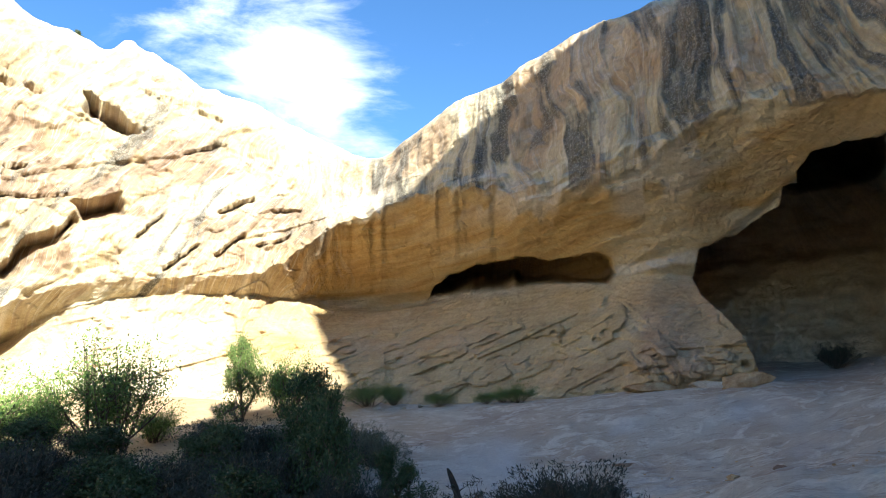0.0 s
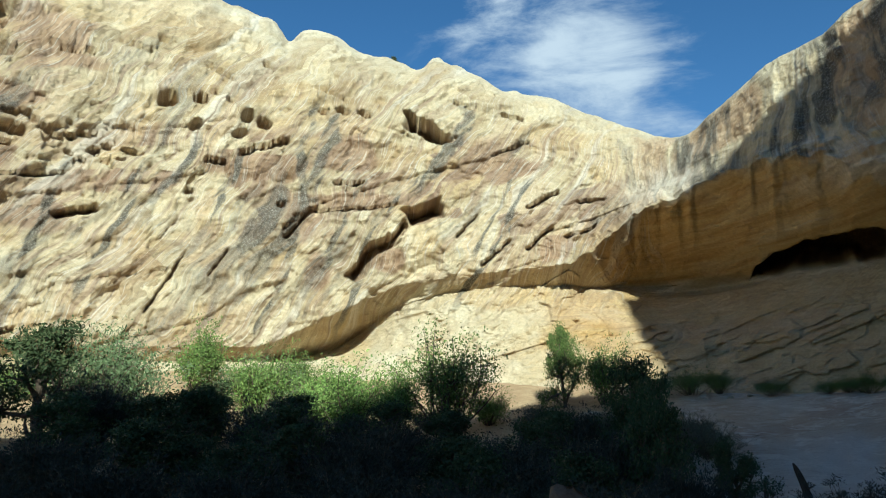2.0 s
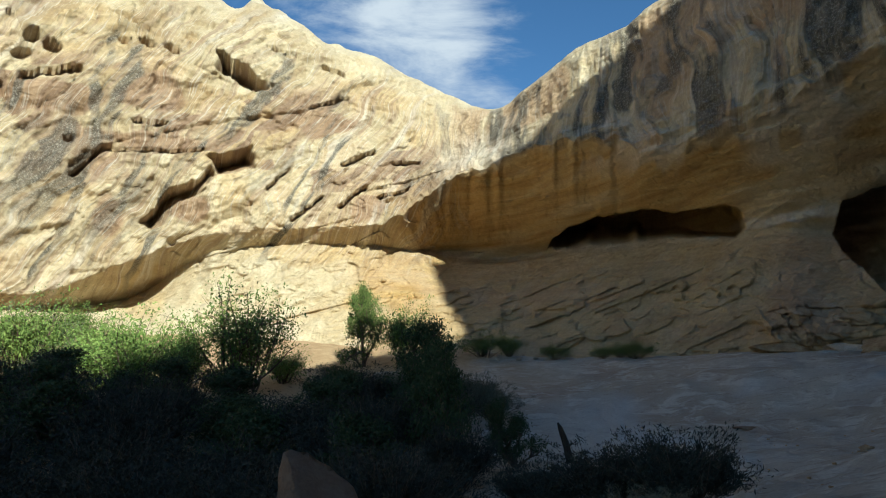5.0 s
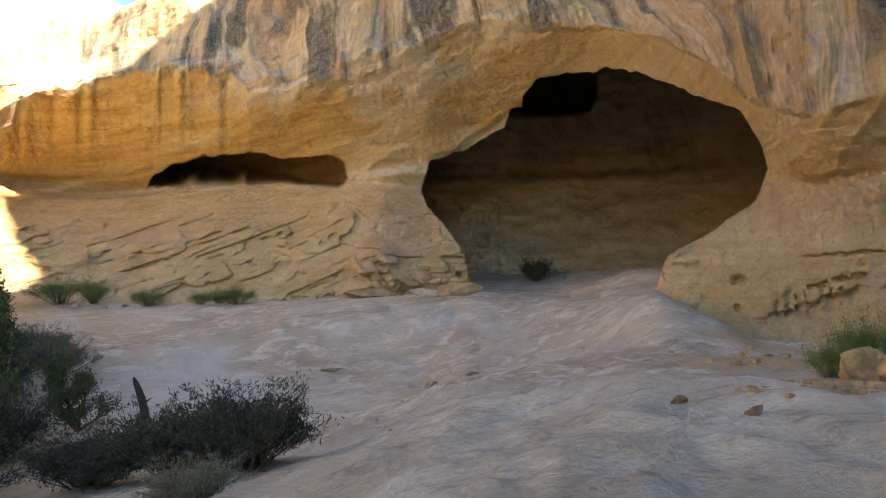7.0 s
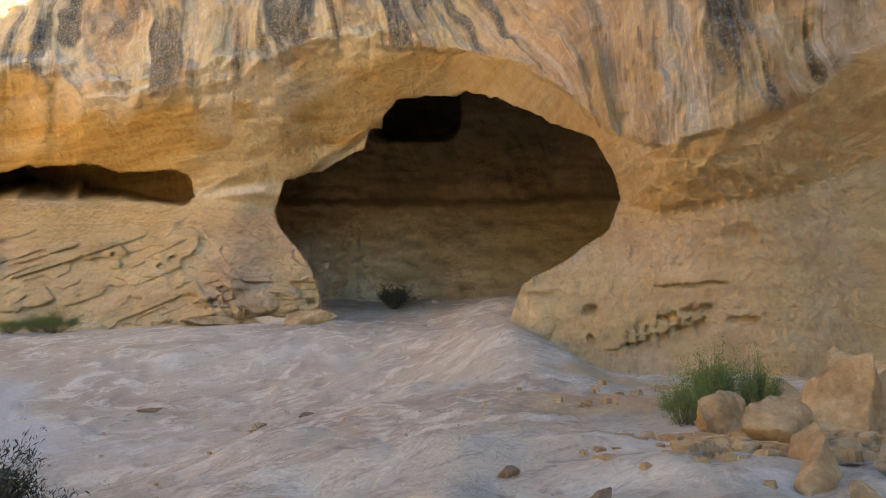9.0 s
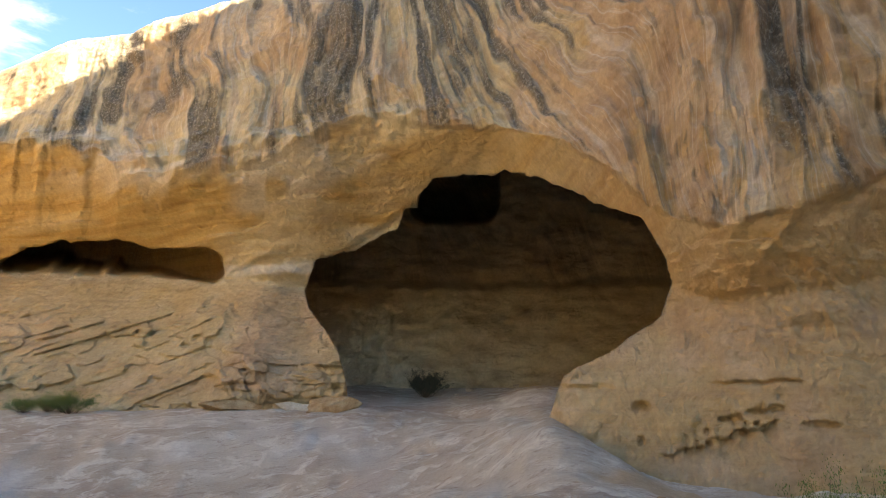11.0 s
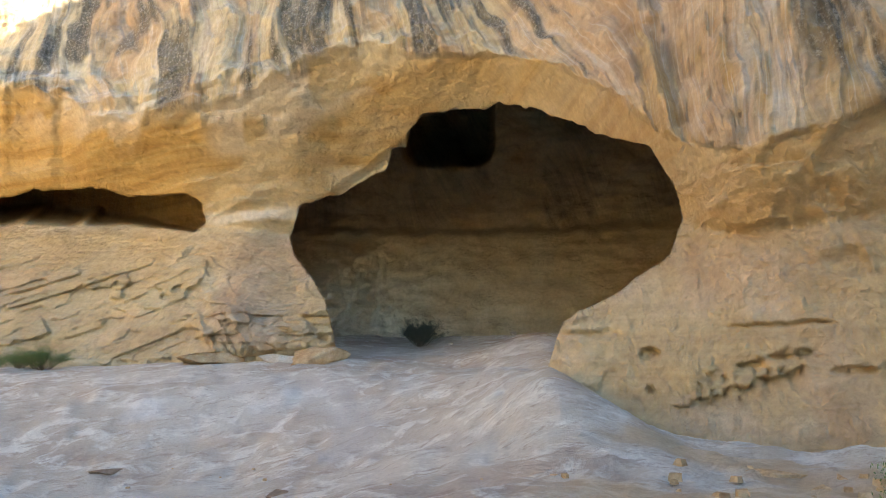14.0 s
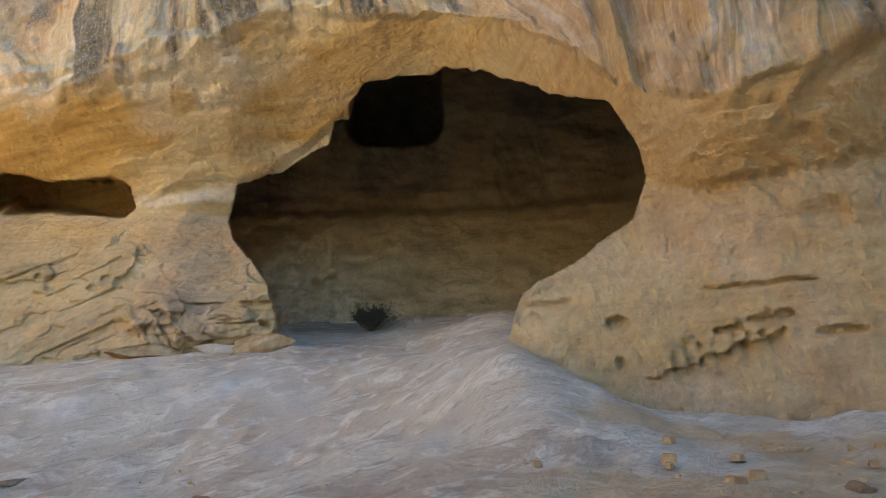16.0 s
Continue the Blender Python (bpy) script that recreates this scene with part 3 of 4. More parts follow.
    # honeycombed band
    hx, hz = arc / 1.0 + 0.3 * rough_noise(arc / 3, z / 3, 0, 2, 83), z / 0.62 + 0.2 * arc
    comb = ease(0.22, 0.38, smooth_noise(hx, hz, 0.5, 81)) * ease(-70, -66, a) * (1 - ease(-53, -48, a)) * ease(27.0, 28.2, z) * (1 - ease(32, 34.0, z))
    pull = np.maximum(pull, 1.1 * comb)
    # the deep cleft beside the block high on the far side
    cleft = np.array([(-64.8, 47), (-61.5, 49), (-59.5, 46), (-60.8, 42), (-59.6, 39.5), (-62.3, 37), (-62.5, 34), (-70, 32.6), (-70, 34.0), (-64.4, 35.4), (-63.6, 39), (-64.0, 43)])
    pull = np.maximum(pull, 5.0 * ease(-0.3, 0.9, inside(a, z, cleft, 1.4)))
    # the small honeycombed scoop and pits low on the buttress
    brow = 1.45 + 0.19 * (a - 41) + 0.16 * rough_noise(a * 1.3, 0, 0, 3, 91)
    floor_z = 0.85 + 0.05 * (a - 41)
    niche = ease(40.8, 41.4, a) * (1 - ease(46.8, 47.8, a)) * ease(0.03, -0.05, z - brow) * ease(0, 0.9, (z - floor_z) / (brow - floor_z))
    cells = ease(-0.12, 0.22, smooth_noise(a * 2.5 + 0.4 * z, z * 1.7, 0, 93) + 0.35 * smooth_noise(a * 6, z * 5, 0, 94))
    above = ease(41.8, 42.6, a) * (1 - ease(47.6, 48.2, a)) * ease(0.55, 0.3, np.abs(z - brow - 0.25)) * ease(0.25, 0.45, smooth_noise(a * 3.3, z * 4.2, 0, 96))
    pull = np.maximum(pull, (0.42 * niche * (0.62 + 0.38 * cells) + 0.22 * above) * (vv > 0.9))
    for bearing, height, wide, high in ((44.6, 2.75, 0.14, 0.09), (45.2, 2.78, 0.2, 0.1), (46.4, 3.0, 0.3, 0.1), (40.0, 2.0, 0.12, 0.16), (47.4, 3.1, 0.22, 0.12), (49.5, 2.6, 0.5, 0.12)):
        pull = np.maximum(pull, 0.35 * ease(1.25, 0.75, np.hypot((a - bearing) * 0.54 / wide, (z - height) / high)) * (vv > 0.9))
    pull = np.maximum(pull, 0.5 * ease(1.2, 0.7, np.hypot((a - 40.1) * 0.55 / 0.3, (z - 3.15) / 0.22)) * (vv > 0.9))
    pull = np.maximum(pull, 0.3 * ease(1.2, 0.8, np.hypot((a - 46.5) * 0.55 / 1.3, (z - 3.95 - 0.04 * rough_noise(a * 2, 0, 0, 2, 5)) / 0.07)) * (vv > 0.9))
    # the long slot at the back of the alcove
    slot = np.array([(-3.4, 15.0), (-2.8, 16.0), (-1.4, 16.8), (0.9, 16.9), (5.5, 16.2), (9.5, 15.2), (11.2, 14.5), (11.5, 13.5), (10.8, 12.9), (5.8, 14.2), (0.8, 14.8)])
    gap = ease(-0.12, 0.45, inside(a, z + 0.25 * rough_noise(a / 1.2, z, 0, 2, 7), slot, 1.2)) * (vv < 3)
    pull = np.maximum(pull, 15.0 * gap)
    pull = np.maximum(pull, 3.0 * ease(1.5, 0.3, np.hypot((a + 5.8) * 1.35 / 4.5, (z - 14.9) / 0.8)) * (vv < 3))
    r2 = r2 + pull
    # the great cave, widening inwards
    wav = 0.06 * rough_noise(a * 0.9, z * 0.9, 0, 3, 95)
    deep = ease(-0.06, 0.32, inside(a, z + wav, mouth_of_cave(), 0.84)) * (vv < 3.6)
    # it flares sideways and upwards behind its mouth
    wide = a + (a - 29.5) * np.where(a > 29.5, 0.55, 0.22)
    rise = (z - 2.0) / r * (1 + 0.35 * ease(0.05, 0.25, (z - 2.0) / r))
    back = 72 + 11 * np.clip(rise / 0.18, 0, 1) ** 0.8 + 3.2 * ease(0.178, 0.190, rise + 0.002 * rough_noise(wide, 0, 0, 2, 3))
    back += 0.8 * rough_noise(wide / 3, rise * 40, 0, 4, 97) + 1.3 * ease(26, 21, wide) * ease(0.18, 0.1, rise) * ridged(wide / 1.2, rise * 60, 0, 3, 98)
    back -= 4.5 * ease(25.0, 18.0, wide) * ease(0.17, 0.10, rise)
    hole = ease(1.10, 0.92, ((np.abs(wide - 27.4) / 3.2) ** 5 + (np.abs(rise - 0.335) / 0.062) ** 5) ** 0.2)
    back += 24 * hole
    back -= 8 * ease(42, 48, wide)
    r3 = r2 + deep * np.maximum(back - r2, 0)
    z3 = np.where(deep > 0, z2 + deep * (2.0 + rise * np.maximum(back, r2) - z2), z2)
    z3 = np.where(gap > 0, 2.0 + (z2 - 2.0) * (1 + gap * (0.24 + 0.10 * ease(14, 15.5, z))), z3)
    a = a + (wide - a) * deep
    # colours of the rock, with some light and shade of the recesses painted in
    streak = rough_noise(fan / 1.15, z / 11, 0, 4, 101) - 0.3 * rough_noise(arc / 1.5, z / 1.5, 0, 3, 102)
    broad = rough_noise(fan / 6, z / 7, 0, 3, 103)
    coat = -0.10 - 0.40 * ease(36, 39, a) * (1 - ease(46, 48, a)) + 0.2 * ease(23, 29, z) * (1 - ease(33, 37, a))
    # the heavy patches: bearing, height, half width in degrees, half height, weight, degrees of lean a metre
    for b0, z0, wide, high, weight, lean in ((19.0, 26.5, 2.2, 6.0, 0.65, 0.0), (32.5, 27.5, 4.0, 4.0, 0.75, -0.4), (2.5, 25.0, 3.0, 1.6, 0.7, 0.5), (1.0, 21.8, 6.0, 1.3, 0.55, 0.0), (49.4, 15.5, 1.5, 6.5, 0.8, -0.48), (54.5, 16.5, 1.2, 6.0, 0.6, -0.6), (27.0, 22.5, 3.5, 2.5, 0.35, -0.8), (13.0, 28.5, 5.0, 2.0, 0.25, 0.0), (-3.5, 26.5, 4.0, 5.0, 0.6, 0.0)):
        coat = coat + weight * np.exp(-(((a - b0 - lean * (z - z0)) / wide) ** 2) - ((z - z0) / high) ** 2)
    varnish_and_shade = face * ease(0.05, 0.9, streak + 0.6 * broad + coat)
    ps = arc * 0.88 - (z - 20) * 0.45 + 1.2 * warp
    fine = ease(-0.35, 0.30, rough_noise(ps / 0.7, p / 12, 0, 3, 105) - 0.25 * rough_noise(arc / 1.2, z / 1.2, 0, 3, 108))
    bands = 0.6 * ease(0.2, 0.7, rough_noise(ps / 2.6, p / 20, 0, 3, 107) + 0.4 * rough_noise(arc / 9, z / 9, 0, 2, 106))
    # the long dark streaks: from bearing and height, down to bearing and height, metres wide
    for b0, z0, b1, z1, broad_by in ((-37.0, 37, -41.2, 8, 0.75), (-36.0, 36, -38.0, 24, 1.3), (-16.8, 33, -26.2, 11, 0.65), (-24.3, 38, -28.8, 27, 1.5), (-47.0, 32, -50.2, 21, 0.8), (-50.5, 28, -53.8, 13, 0.8),
                                     (-33.2, 27, -37.8, 12, 0.55), (-31.0, 26, -34.8, 11, 0.5), (-43.5, 31, -46.4, 19, 0.6), (-55, 27, -58.4, 12, 0.7), (-20.3, 31, -24.0, 19, 0.4), (-61, 28, -63.2, 13, 0.6)):
        cols = slice(np.searchsorted(az, min(b0, b1) - 3), np.searchsorted(az, max(b0, b1) + 3))
        zc, ac = z[:, cols], a[:, cols]
        t = np.clip((zc - z1) / (z0 - z1), 0, 1)
        off = np.abs((ac - b1 - (b0 - b1) * t) * 1.42 + 0.9 * rough_noise(zc / 5, b0, 0, 3, 131)) / (0.7 * broad_by)
        bands[:, cols] = np.maximum(bands[:, cols], ease(1.25, 0.6, off + 0.4 * rough_noise(arc[:, cols] / 0.8, zc / 2.5, 0, 2, 133)) * ease(z1 - 2, z1 + 2, zc) * (1 - ease(z0 - 1, z0 + 3, zc)))
    slab = ease(0.03, 0.08, smooth_noise(arc / 5.0 + 0.3 * rough_noise(arc / 2, z / 2, 0, 2, 135), z / 2.7 - arc / 15, 0, 137)) * (0.35 + 0.65 * fine)
    varnish_and_shade = varnish_and_shade + left * ease(1.5, 2.2, vv) * (1 - ease(4.0, 4.5, vv)) * bands * (0.35 + 0.65 * fine) * 1.1 * ease(0.9, 0.2, pull) + left * 0.30 * ease(17, 20, z) * (1 - ease(33, 35, z)) * slab + edge * 0.25 * ease(0.0, 0.4, rough_noise(arc / 2.2, z / 0.9, 0, 3, 110))
    # Brown weathered panels; the pull term also paints shade into the hollows.
    panel_and_shade = left * ease(2.3, 2.8, vv) * (1 - ease(3.9, 4.3, vv)) * np.maximum(slab * ease(19, 22, z) * (1 - ease(33, 35, z)), 0.7 * ease(0.5, 1.5, pull))
    for b0, z0, wide, high in ((-42.0, 29.6, 5.5, 1.9), (-34.5, 31.0, 3.6, 2.6), (-34.0, 25.4, 5.0, 1.1), (-21.5, 30.2, 3.0, 2.2), (-57.5, 42.5, 4.5, 4.5), (-60.5, 34.5, 4.0, 1.6), (-57.5, 21.0, 3.2, 1.3), (-37.0, 17.5, 1.6, 3.0), (-38.5, 24.0, 2.2, 1.8), (-31.5, 18.5, 2.4, 1.6), (-17.6, 19.0, 1.8, 1.6)):
        panel_and_shade = np.maximum(panel_and_shade, 0.9 * left * ease(1.15, 0.8, np.hypot((a - b0) * 1.42 / wide, (z - z0) / high) + 0.35 * rough_noise(ps / 2, z / 2, 0, 2, 139)))
    # Drips are stain; above the ledge, in hole and left recess, shade is painted.
    drips_and_shade = 0.10 * ease(0.2, 0.6, streak) + 0.34 * ease(0.175, 0.195, rise) * ease(-0.5, 0.4, rough_noise(a / 3, z / 4, 0, 3, 109)) + 0.3 * hole + 0.9 * ease(0.35, 0.1, np.abs(np.abs(a - 39.2) - 0.25 - 0.1 * np.sin(z))) * ease(15, 17, z) * (1 - ease(22, 24, z)) + 0.6 * np.exp(-((a - 19.5) / 1.2) ** 2 - ((z - 12.5) / 1.3) ** 2)
    # The gap term darkens the slot's top, painting the shade inside it.
    varnish_and_shade = np.clip(varnish_and_shade * (1 - deep) + deep * drips_and_shade + 0.5 * gap * ease(14, 15.2, z), 0, 1)
    pink = np.clip(0.42 * np.exp(-((a - 15.5) / 3.2) ** 2) * apron + face * ease(-0.05, 0.5, rough_noise(fan / 3, z / 6, 0, 3, 111) + 0.15 + 0.3 * ease(37, 41, a)) * 0.85 + butt * (0.36 + 0.12 * rough_noise(arc / 7 + 0.4 * warp, z / 3 + 0.4 * warp, 0, 3, 112)) + 0.35 * np.exp(-((a - 15.5) / 4.0) ** 2) * apron + left * ease(2.3, 2.8, vv) * (1 - ease(3.9, 4.3, vv)) * (0.35 * ease(0.1, 0.4, rough_noise(ps / 2.6, p / 5, 0, 4, 113)))
                   + apron * 0.45 * ease(-0.2, 0.5, rough_noise(arc / 6, z / 3, 0, 3, 115)), 0, 1) * (1 - 0.6 * deep)
    ochre = np.clip(roof * (1.0 - 0.45 * ease(8, 15, a) + 0.35 * rough_noise(arc / 6 + z / 6, z / 1.2, 0, 3, 119)) + apron * (0.55 - 0.25 * butt) + 0.5 * butt + (0.15 + 0.2 * ease(22, 30, a)) * face + left * 0.16 + left * 0.3 * ease(0.1, 0.6, rough_noise(arc / 7, z / 5, 0, 3, 117)), 0, 1) * (1 - 0.8 * deep) * (1 - 0.6 * top)
    band = ease(0.55, 0.15, np.abs(z - 13.6 - 0.15 * rough_noise(a, 0, 0, 2, 4))) * ease(10, 11.5, a) * (1 - ease(17.4, 18, a)) * (vv < 2.5)
    white = 0.6 * np.exp(-(((a + 9) / 3.2) ** 2) - ((z - 26) / 2.2) ** 2) + face * ease(0.35, 0.85, rough_noise(fan / 0.9, z / 7, 0, 3, 121)) * 0.35 + 0.25 * top * ease(-10, -20, a) + 0.55 * edge * ease(-6, -2, a) * (1 - ease(6, 10, a)) * ease(-0.2, 0.4, rough_noise(arc / 2, z / 2, 0, 3, 125)) + 0.5 * left * ease(0.5, 0.95, rough_noise(ps / 1.3, p / 20, 0, 3, 127)) * ease(2, 2.4, vv)
    fresh = ease(2.55, 2.7, vv) * (1 - ease(2.95, 3.0, vv)) * ease(11, 13, a) * (1 - ease(24, 26, a)) * ease(-0.1, 0.05, smooth_noise(arc / 3, z / 2, 0, 39) + 0.25)
    # Bleached scar, band and streaks; light low left in the cave is painted in.
    paleness = np.clip(0.4 * deep * ease(27, 22, a) * ease(0.17, 0.11, rise) + 0.4 * fresh + 0.8 * band + white, 0, 1)
    ra = np.radians(a)
    x, y = r3 * np.sin(ra), r3 * np.cos(ra)
    run = np.clip(0.72 * face + 1.25 * left * ease(1.5, 2.2, vv) * (1 - ease(4.1, 4.6, vv)) + 0.04 * roof, 0, 1.3) * (1 - deep)
    side, down = fan + (ps - fan) * left, z + (p - z) * left
    values = {"run": run, "flow_u": side, "flow_v": down, "flaky": np.clip(left * ease(1.5, 2.2, vv) * (1 - 0.7 * top) + 0.35 * face + 0.25 * apron, 0, 1) * (1 - deep), "panel_and_shade": np.clip(panel_and_shade, 0, 1), "varnish_and_shade": varnish_and_shade, "pink": pink, "ochre": ochre, "paleness": paleness}
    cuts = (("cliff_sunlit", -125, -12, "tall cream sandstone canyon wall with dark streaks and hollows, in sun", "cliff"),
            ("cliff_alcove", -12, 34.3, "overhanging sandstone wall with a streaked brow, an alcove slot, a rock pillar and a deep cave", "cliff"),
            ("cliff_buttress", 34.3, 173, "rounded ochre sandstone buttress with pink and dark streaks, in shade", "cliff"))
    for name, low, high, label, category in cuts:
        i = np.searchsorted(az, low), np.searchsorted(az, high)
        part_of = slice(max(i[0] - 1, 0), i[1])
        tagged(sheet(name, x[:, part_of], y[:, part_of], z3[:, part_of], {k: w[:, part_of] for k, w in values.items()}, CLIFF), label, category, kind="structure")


# ---- the ground: one sheet ----
G_AZ = (-125, -66, -30, -10, 8, 22, 36, 50, 100, 172)
G_R = (0, 6, 12, 20, 30, 42)
G_Z = ((0, -0.3, -0.6, -1.0, -1.0, 0), (0, -0.5, -1.3, -2.0, -1.2, 0.2), (0, -0.5, -1.4, -2.2, -1.6, 0.2), (0, -0.4, -1.1, -1.9, -1.7, 0.2), (0, 0.0, -0.5, -1.3, -1.2, 0.6),
       (0, 0.15, 0.3, -0.1, -0.5, 1.1), (0, 0.25, 0.68, 0.75, 0.9, 2.0), (0, 0.25, 0.7, 0.75, 0.6, 1.0), (0, 0.2, 0.5, 0.6, 0.5, 0.5), (0, 0, 0, 0, 0.3, 0.5))


def ground_height(x, y):
    """The height of the ground, on arrays or numbers."""
    x, y = np.asarray(x, float), np.asarray(y, float)
    r, a = np.hypot(x, y), np.degrees(np.arctan2(x, y))
    fr, fz = glide(a, B, FOOT_R), glide(a, B, FOOT_Z)
    per = np.stack([glide(a, G_AZ, [row[k] for row in G_Z]) for k in range(len(G_R))])
    reach = np.minimum(r, 42)
    k = np.clip(np.searchsorted(G_R, reach) - 1, 0, len(G_R) - 2)
    g = np.asarray(G_R, float)
    t = (reach - g[k]) / (g[k + 1] - g[k])
    low = np.take_along_axis(per, k[None], 0)[0] if np.ndim(k) else per[k]
    high = np.take_along_axis(per, (k + 1)[None], 0)[0] if np.ndim(k) else per[k + 1]
    near = low + (high - low) * t
    join = ease(0.62, 1.0, r / fr)
    z = near * (1 - join) + fz * join
    z = z + np.clip((r - fr) * 0.12, 0, 2.6) * ease(1.0, 1.12, r / fr)
    calm = ease(0.5, 3.0, r)
    z = z + calm * (0.22 * rough_noise(x / 7, y / 7, 0, 3, 201) + 0.05 * rough_noise(x / 1.3, y / 1.3, 0, 2, 203))
    z = z - 30 * ease(140, 400, r)
    return z


def make_ground():
    az = np.r_[np.arange(-188, -68, 2.0), np.arange(-68, 60, 0.24), np.arange(60, 172.5, 2.0)]
    r = np.r_[0, np.geomspace(0.6, 90, 300), np.geomspace(95, 3500, 30)]
    a, rr = np.meshgrid(az, r)
    x, y = rr * np.sin(np.radians(a)), rr * np.cos(np.radians(a))
    z = ground_height(x, y)
    # thin ledges of the bench
    bench = ease(-12, 2, a) * ease(3, 8, rr) * (1 - ease(50, 56, rr))
    lay = 0.45 * y - 0.25 * x + 2.5 * rough_noise(x / 9, y / 9, 0, 3, 211)
    z = z + bench * 0.13 * ((lay / 1.4) % 1.0) ** 2 * ease(-0.1, 0.4, rough_noise(x / 6, y / 6, 0, 2, 213))
    z = z + bench * 0.10 * rough_noise(x / 1.6, y / 1.6, 0, 3, 217) + bench * 0.05 * rough_noise(x / 0.5, y / 0.5, 0, 3, 215)
    sand = np.clip(1 - ease(-14, -3, a + 6 * rough_noise(x / 8, y / 8, 0, 3, 221)) + 0.8 * ease(32, 38, a) * ease(12, 18, rr) * ease(-0.3, 0.3, rough_noise(x / 3, y / 3, 0, 3, 223)), 0, 1)
    blue = ease(20, 28, rr) * (1 - ease(38, 47, rr)) * ease(-6, 4, a) * (1 - ease(18, 28, a)) * ease(-0.4, 0.5, rough_noise(x / 5, y / 5, 0, 3, 225)) * 0.8
    tagged(sheet("ground", x, y, z, {"sand": sand, "paleness": blue}, FLOOR), "pale weathered slickrock and sand floor of the canyon", "ground", kind="structure")


canyon_wall()
make_ground()


# ---- plants, stumps and stones ----
def part(name, me, material, parent, label=""):
    me.materials.append(material)
    ob = new(name, me)
    ob.parent = parent
    return tagged(ob, label)


def mesh_from(name, points, faces, smooth=False):
    me = bpy.data.meshes.new(name)
    me.from_pydata(points, [], faces)
    me.update()
    if smooth:
        me.polygons.foreach_set("use_smooth", np.ones(len(me.polygons), bool))
    return me


def tube(points, faces, way, radii, sides=6):
    """Adds a tapered, bent limb to lists of points and faces."""
    start = len(points)
    for k, (p, rad) in enumerate(zip(way, radii)):
        along = (way[min(k + 1, len(way) - 1)] - way[max(k - 1, 0)]).normalized()
        side = along.cross(Vector((0.31, 0.95, 0.05))).normalized()
        up = side.cross(along)
        for s in range(sides):
            a = 2 * math.pi * s / sides
            points.append(tuple(p + (side * math.cos(a) + up * math.sin(a)) * rad))
    for k in range(len(way) - 1):
        for s in range(sides):
            i, j = start + k * sides + s, start + k * sides + (s + 1) % sides
            faces.append((i, j, j + sides, i + sides))
    faces.append(tuple(start + (len(way) - 1) * sides + s for s in range(sides)))


def limb(rng, base, way, length, thick, bend=0.25, steps=6, lift=0.0):
    p, d, out = base.copy(), way.normalized(), [base.copy()]
    for _ in range(steps):
        d = (d + Vector((rng.gauss(0, bend), rng.gauss(0, bend), rng.gauss(0, bend) + lift))).normalized()
        p = p + d * (length / steps)
        out.append(p.copy())
    return out, [thick * (1 - 0.85 * k / steps) for k in range(steps + 1)]


def leaves(seed, tips, count, size, reach, flat=1.0, slim=2.2, rise=0.5):
    """Many small leaf blades in tufts round the tips of limbs."""
    rng = np.random.default_rng(seed)
    tips = np.asarray(tips)
    which = rng.integers(0, len(tips), count)
    spread_of = reach * (0.55 + 0.9 * rng.random(len(tips)))
    c = tips[which, :3] + np.clip(rng.normal(size=(count, 3)), -1.7, 1.7) * spread_of[which, None] * np.array([0.55, 0.55, 0.42 * flat])
    c[:, 2] = np.maximum(c[:, 2], 0.03)
    d = rng.normal(size=(count, 3)) + np.array([0, 0, rise]) + rise * c * np.array([1.0, 1.0, 0.0])
    d /= np.linalg.norm(d, axis=1)[:, None]
    e = np.cross(d, rng.normal(size=(count, 3)))
    e /= np.linalg.norm(e, axis=1)[:, None]
    s = size * (0.6 + 0.8 * rng.random(count))[:, None]
    pts = np.stack([c - d * s * slim / 2, c + e * s / 2, c + d * s * slim / 2, c - e * s / 2], 1).reshape(-1, 3)
    idx = np.arange(count * 4).reshape(-1, 4)
    me = bpy.data.meshes.new("crown")
    me.vertices.add(len(pts))
    me.vertices.foreach_set("co", pts.astype(np.float32).ravel())
    me.loops.add(idx.size)
    me.loops.foreach_set("vertex_index", idx.ravel().astype(np.int32))
    me.polygons.add(count)
    me.polygons.foreach_set("loop_start", np.arange(0, idx.size, 4, dtype=np.int32))
    me.update(calc_edges=True)
    return me


def juniper(seed, leaf, label, name="juniper_tree", slender=1.0, count=12000, bare=0):
    """A juniper about one metre high and wide: a twisted trunk, forking limbs, tufted crown."""
    rng = random.Random(seed)
    ob = tagged(new(name), label, "tree", "junipers in the canyon")
    pts, faces, tips = [], [], []
    way, radii = limb(rng, Vector((0, 0, -0.05)), Vector((rng.gauss(0, 0.15), rng.gauss(0, 0.15), 1)), 0.75, 0.05, 0.16, 8, 0.1)
    tube(pts, faces, way, radii, 8)
    for k in range(15):
        h = 0.08 + 0.9 * (k + rng.random()) / 15
        base = way[min(int(h * 8), 8)]
        turn = k * 2.4 + rng.uniform(-0.5, 0.5)
        reach = slender * (0.50 - 0.30 * h) * rng.uniform(0.65, 1.2)
        w, rad = limb(rng, base, Vector((math.cos(turn), math.sin(turn), 0.35 + 0.6 * h)), reach, 0.022, 0.22, 5, 0.08)
        tube(pts, faces, w, rad, 5)
        if k < bare:
            continue
        tips += [tuple(p) for p in w[3:]]
        for _ in range(3):
            w2, rad2 = limb(rng, w[3], Vector((rng.gauss(0, 1), rng.gauss(0, 1), 0.6)), reach * 0.55, 0.010, 0.25, 4, 0.1)
            tube(pts, faces, w2, rad2, 4)
            tips += [tuple(p) for p in w2[3:]]
    tips.append(tuple(way[-1]))
    tips.append(tuple(way[-2]))
    part("trunk", mesh_from("trunk", pts, faces, True), BARK, ob)
    part("crown", leaves(seed, tips, count, 0.0125, 0.095, 0.9, 2.4), leaf, ob)
    return ob


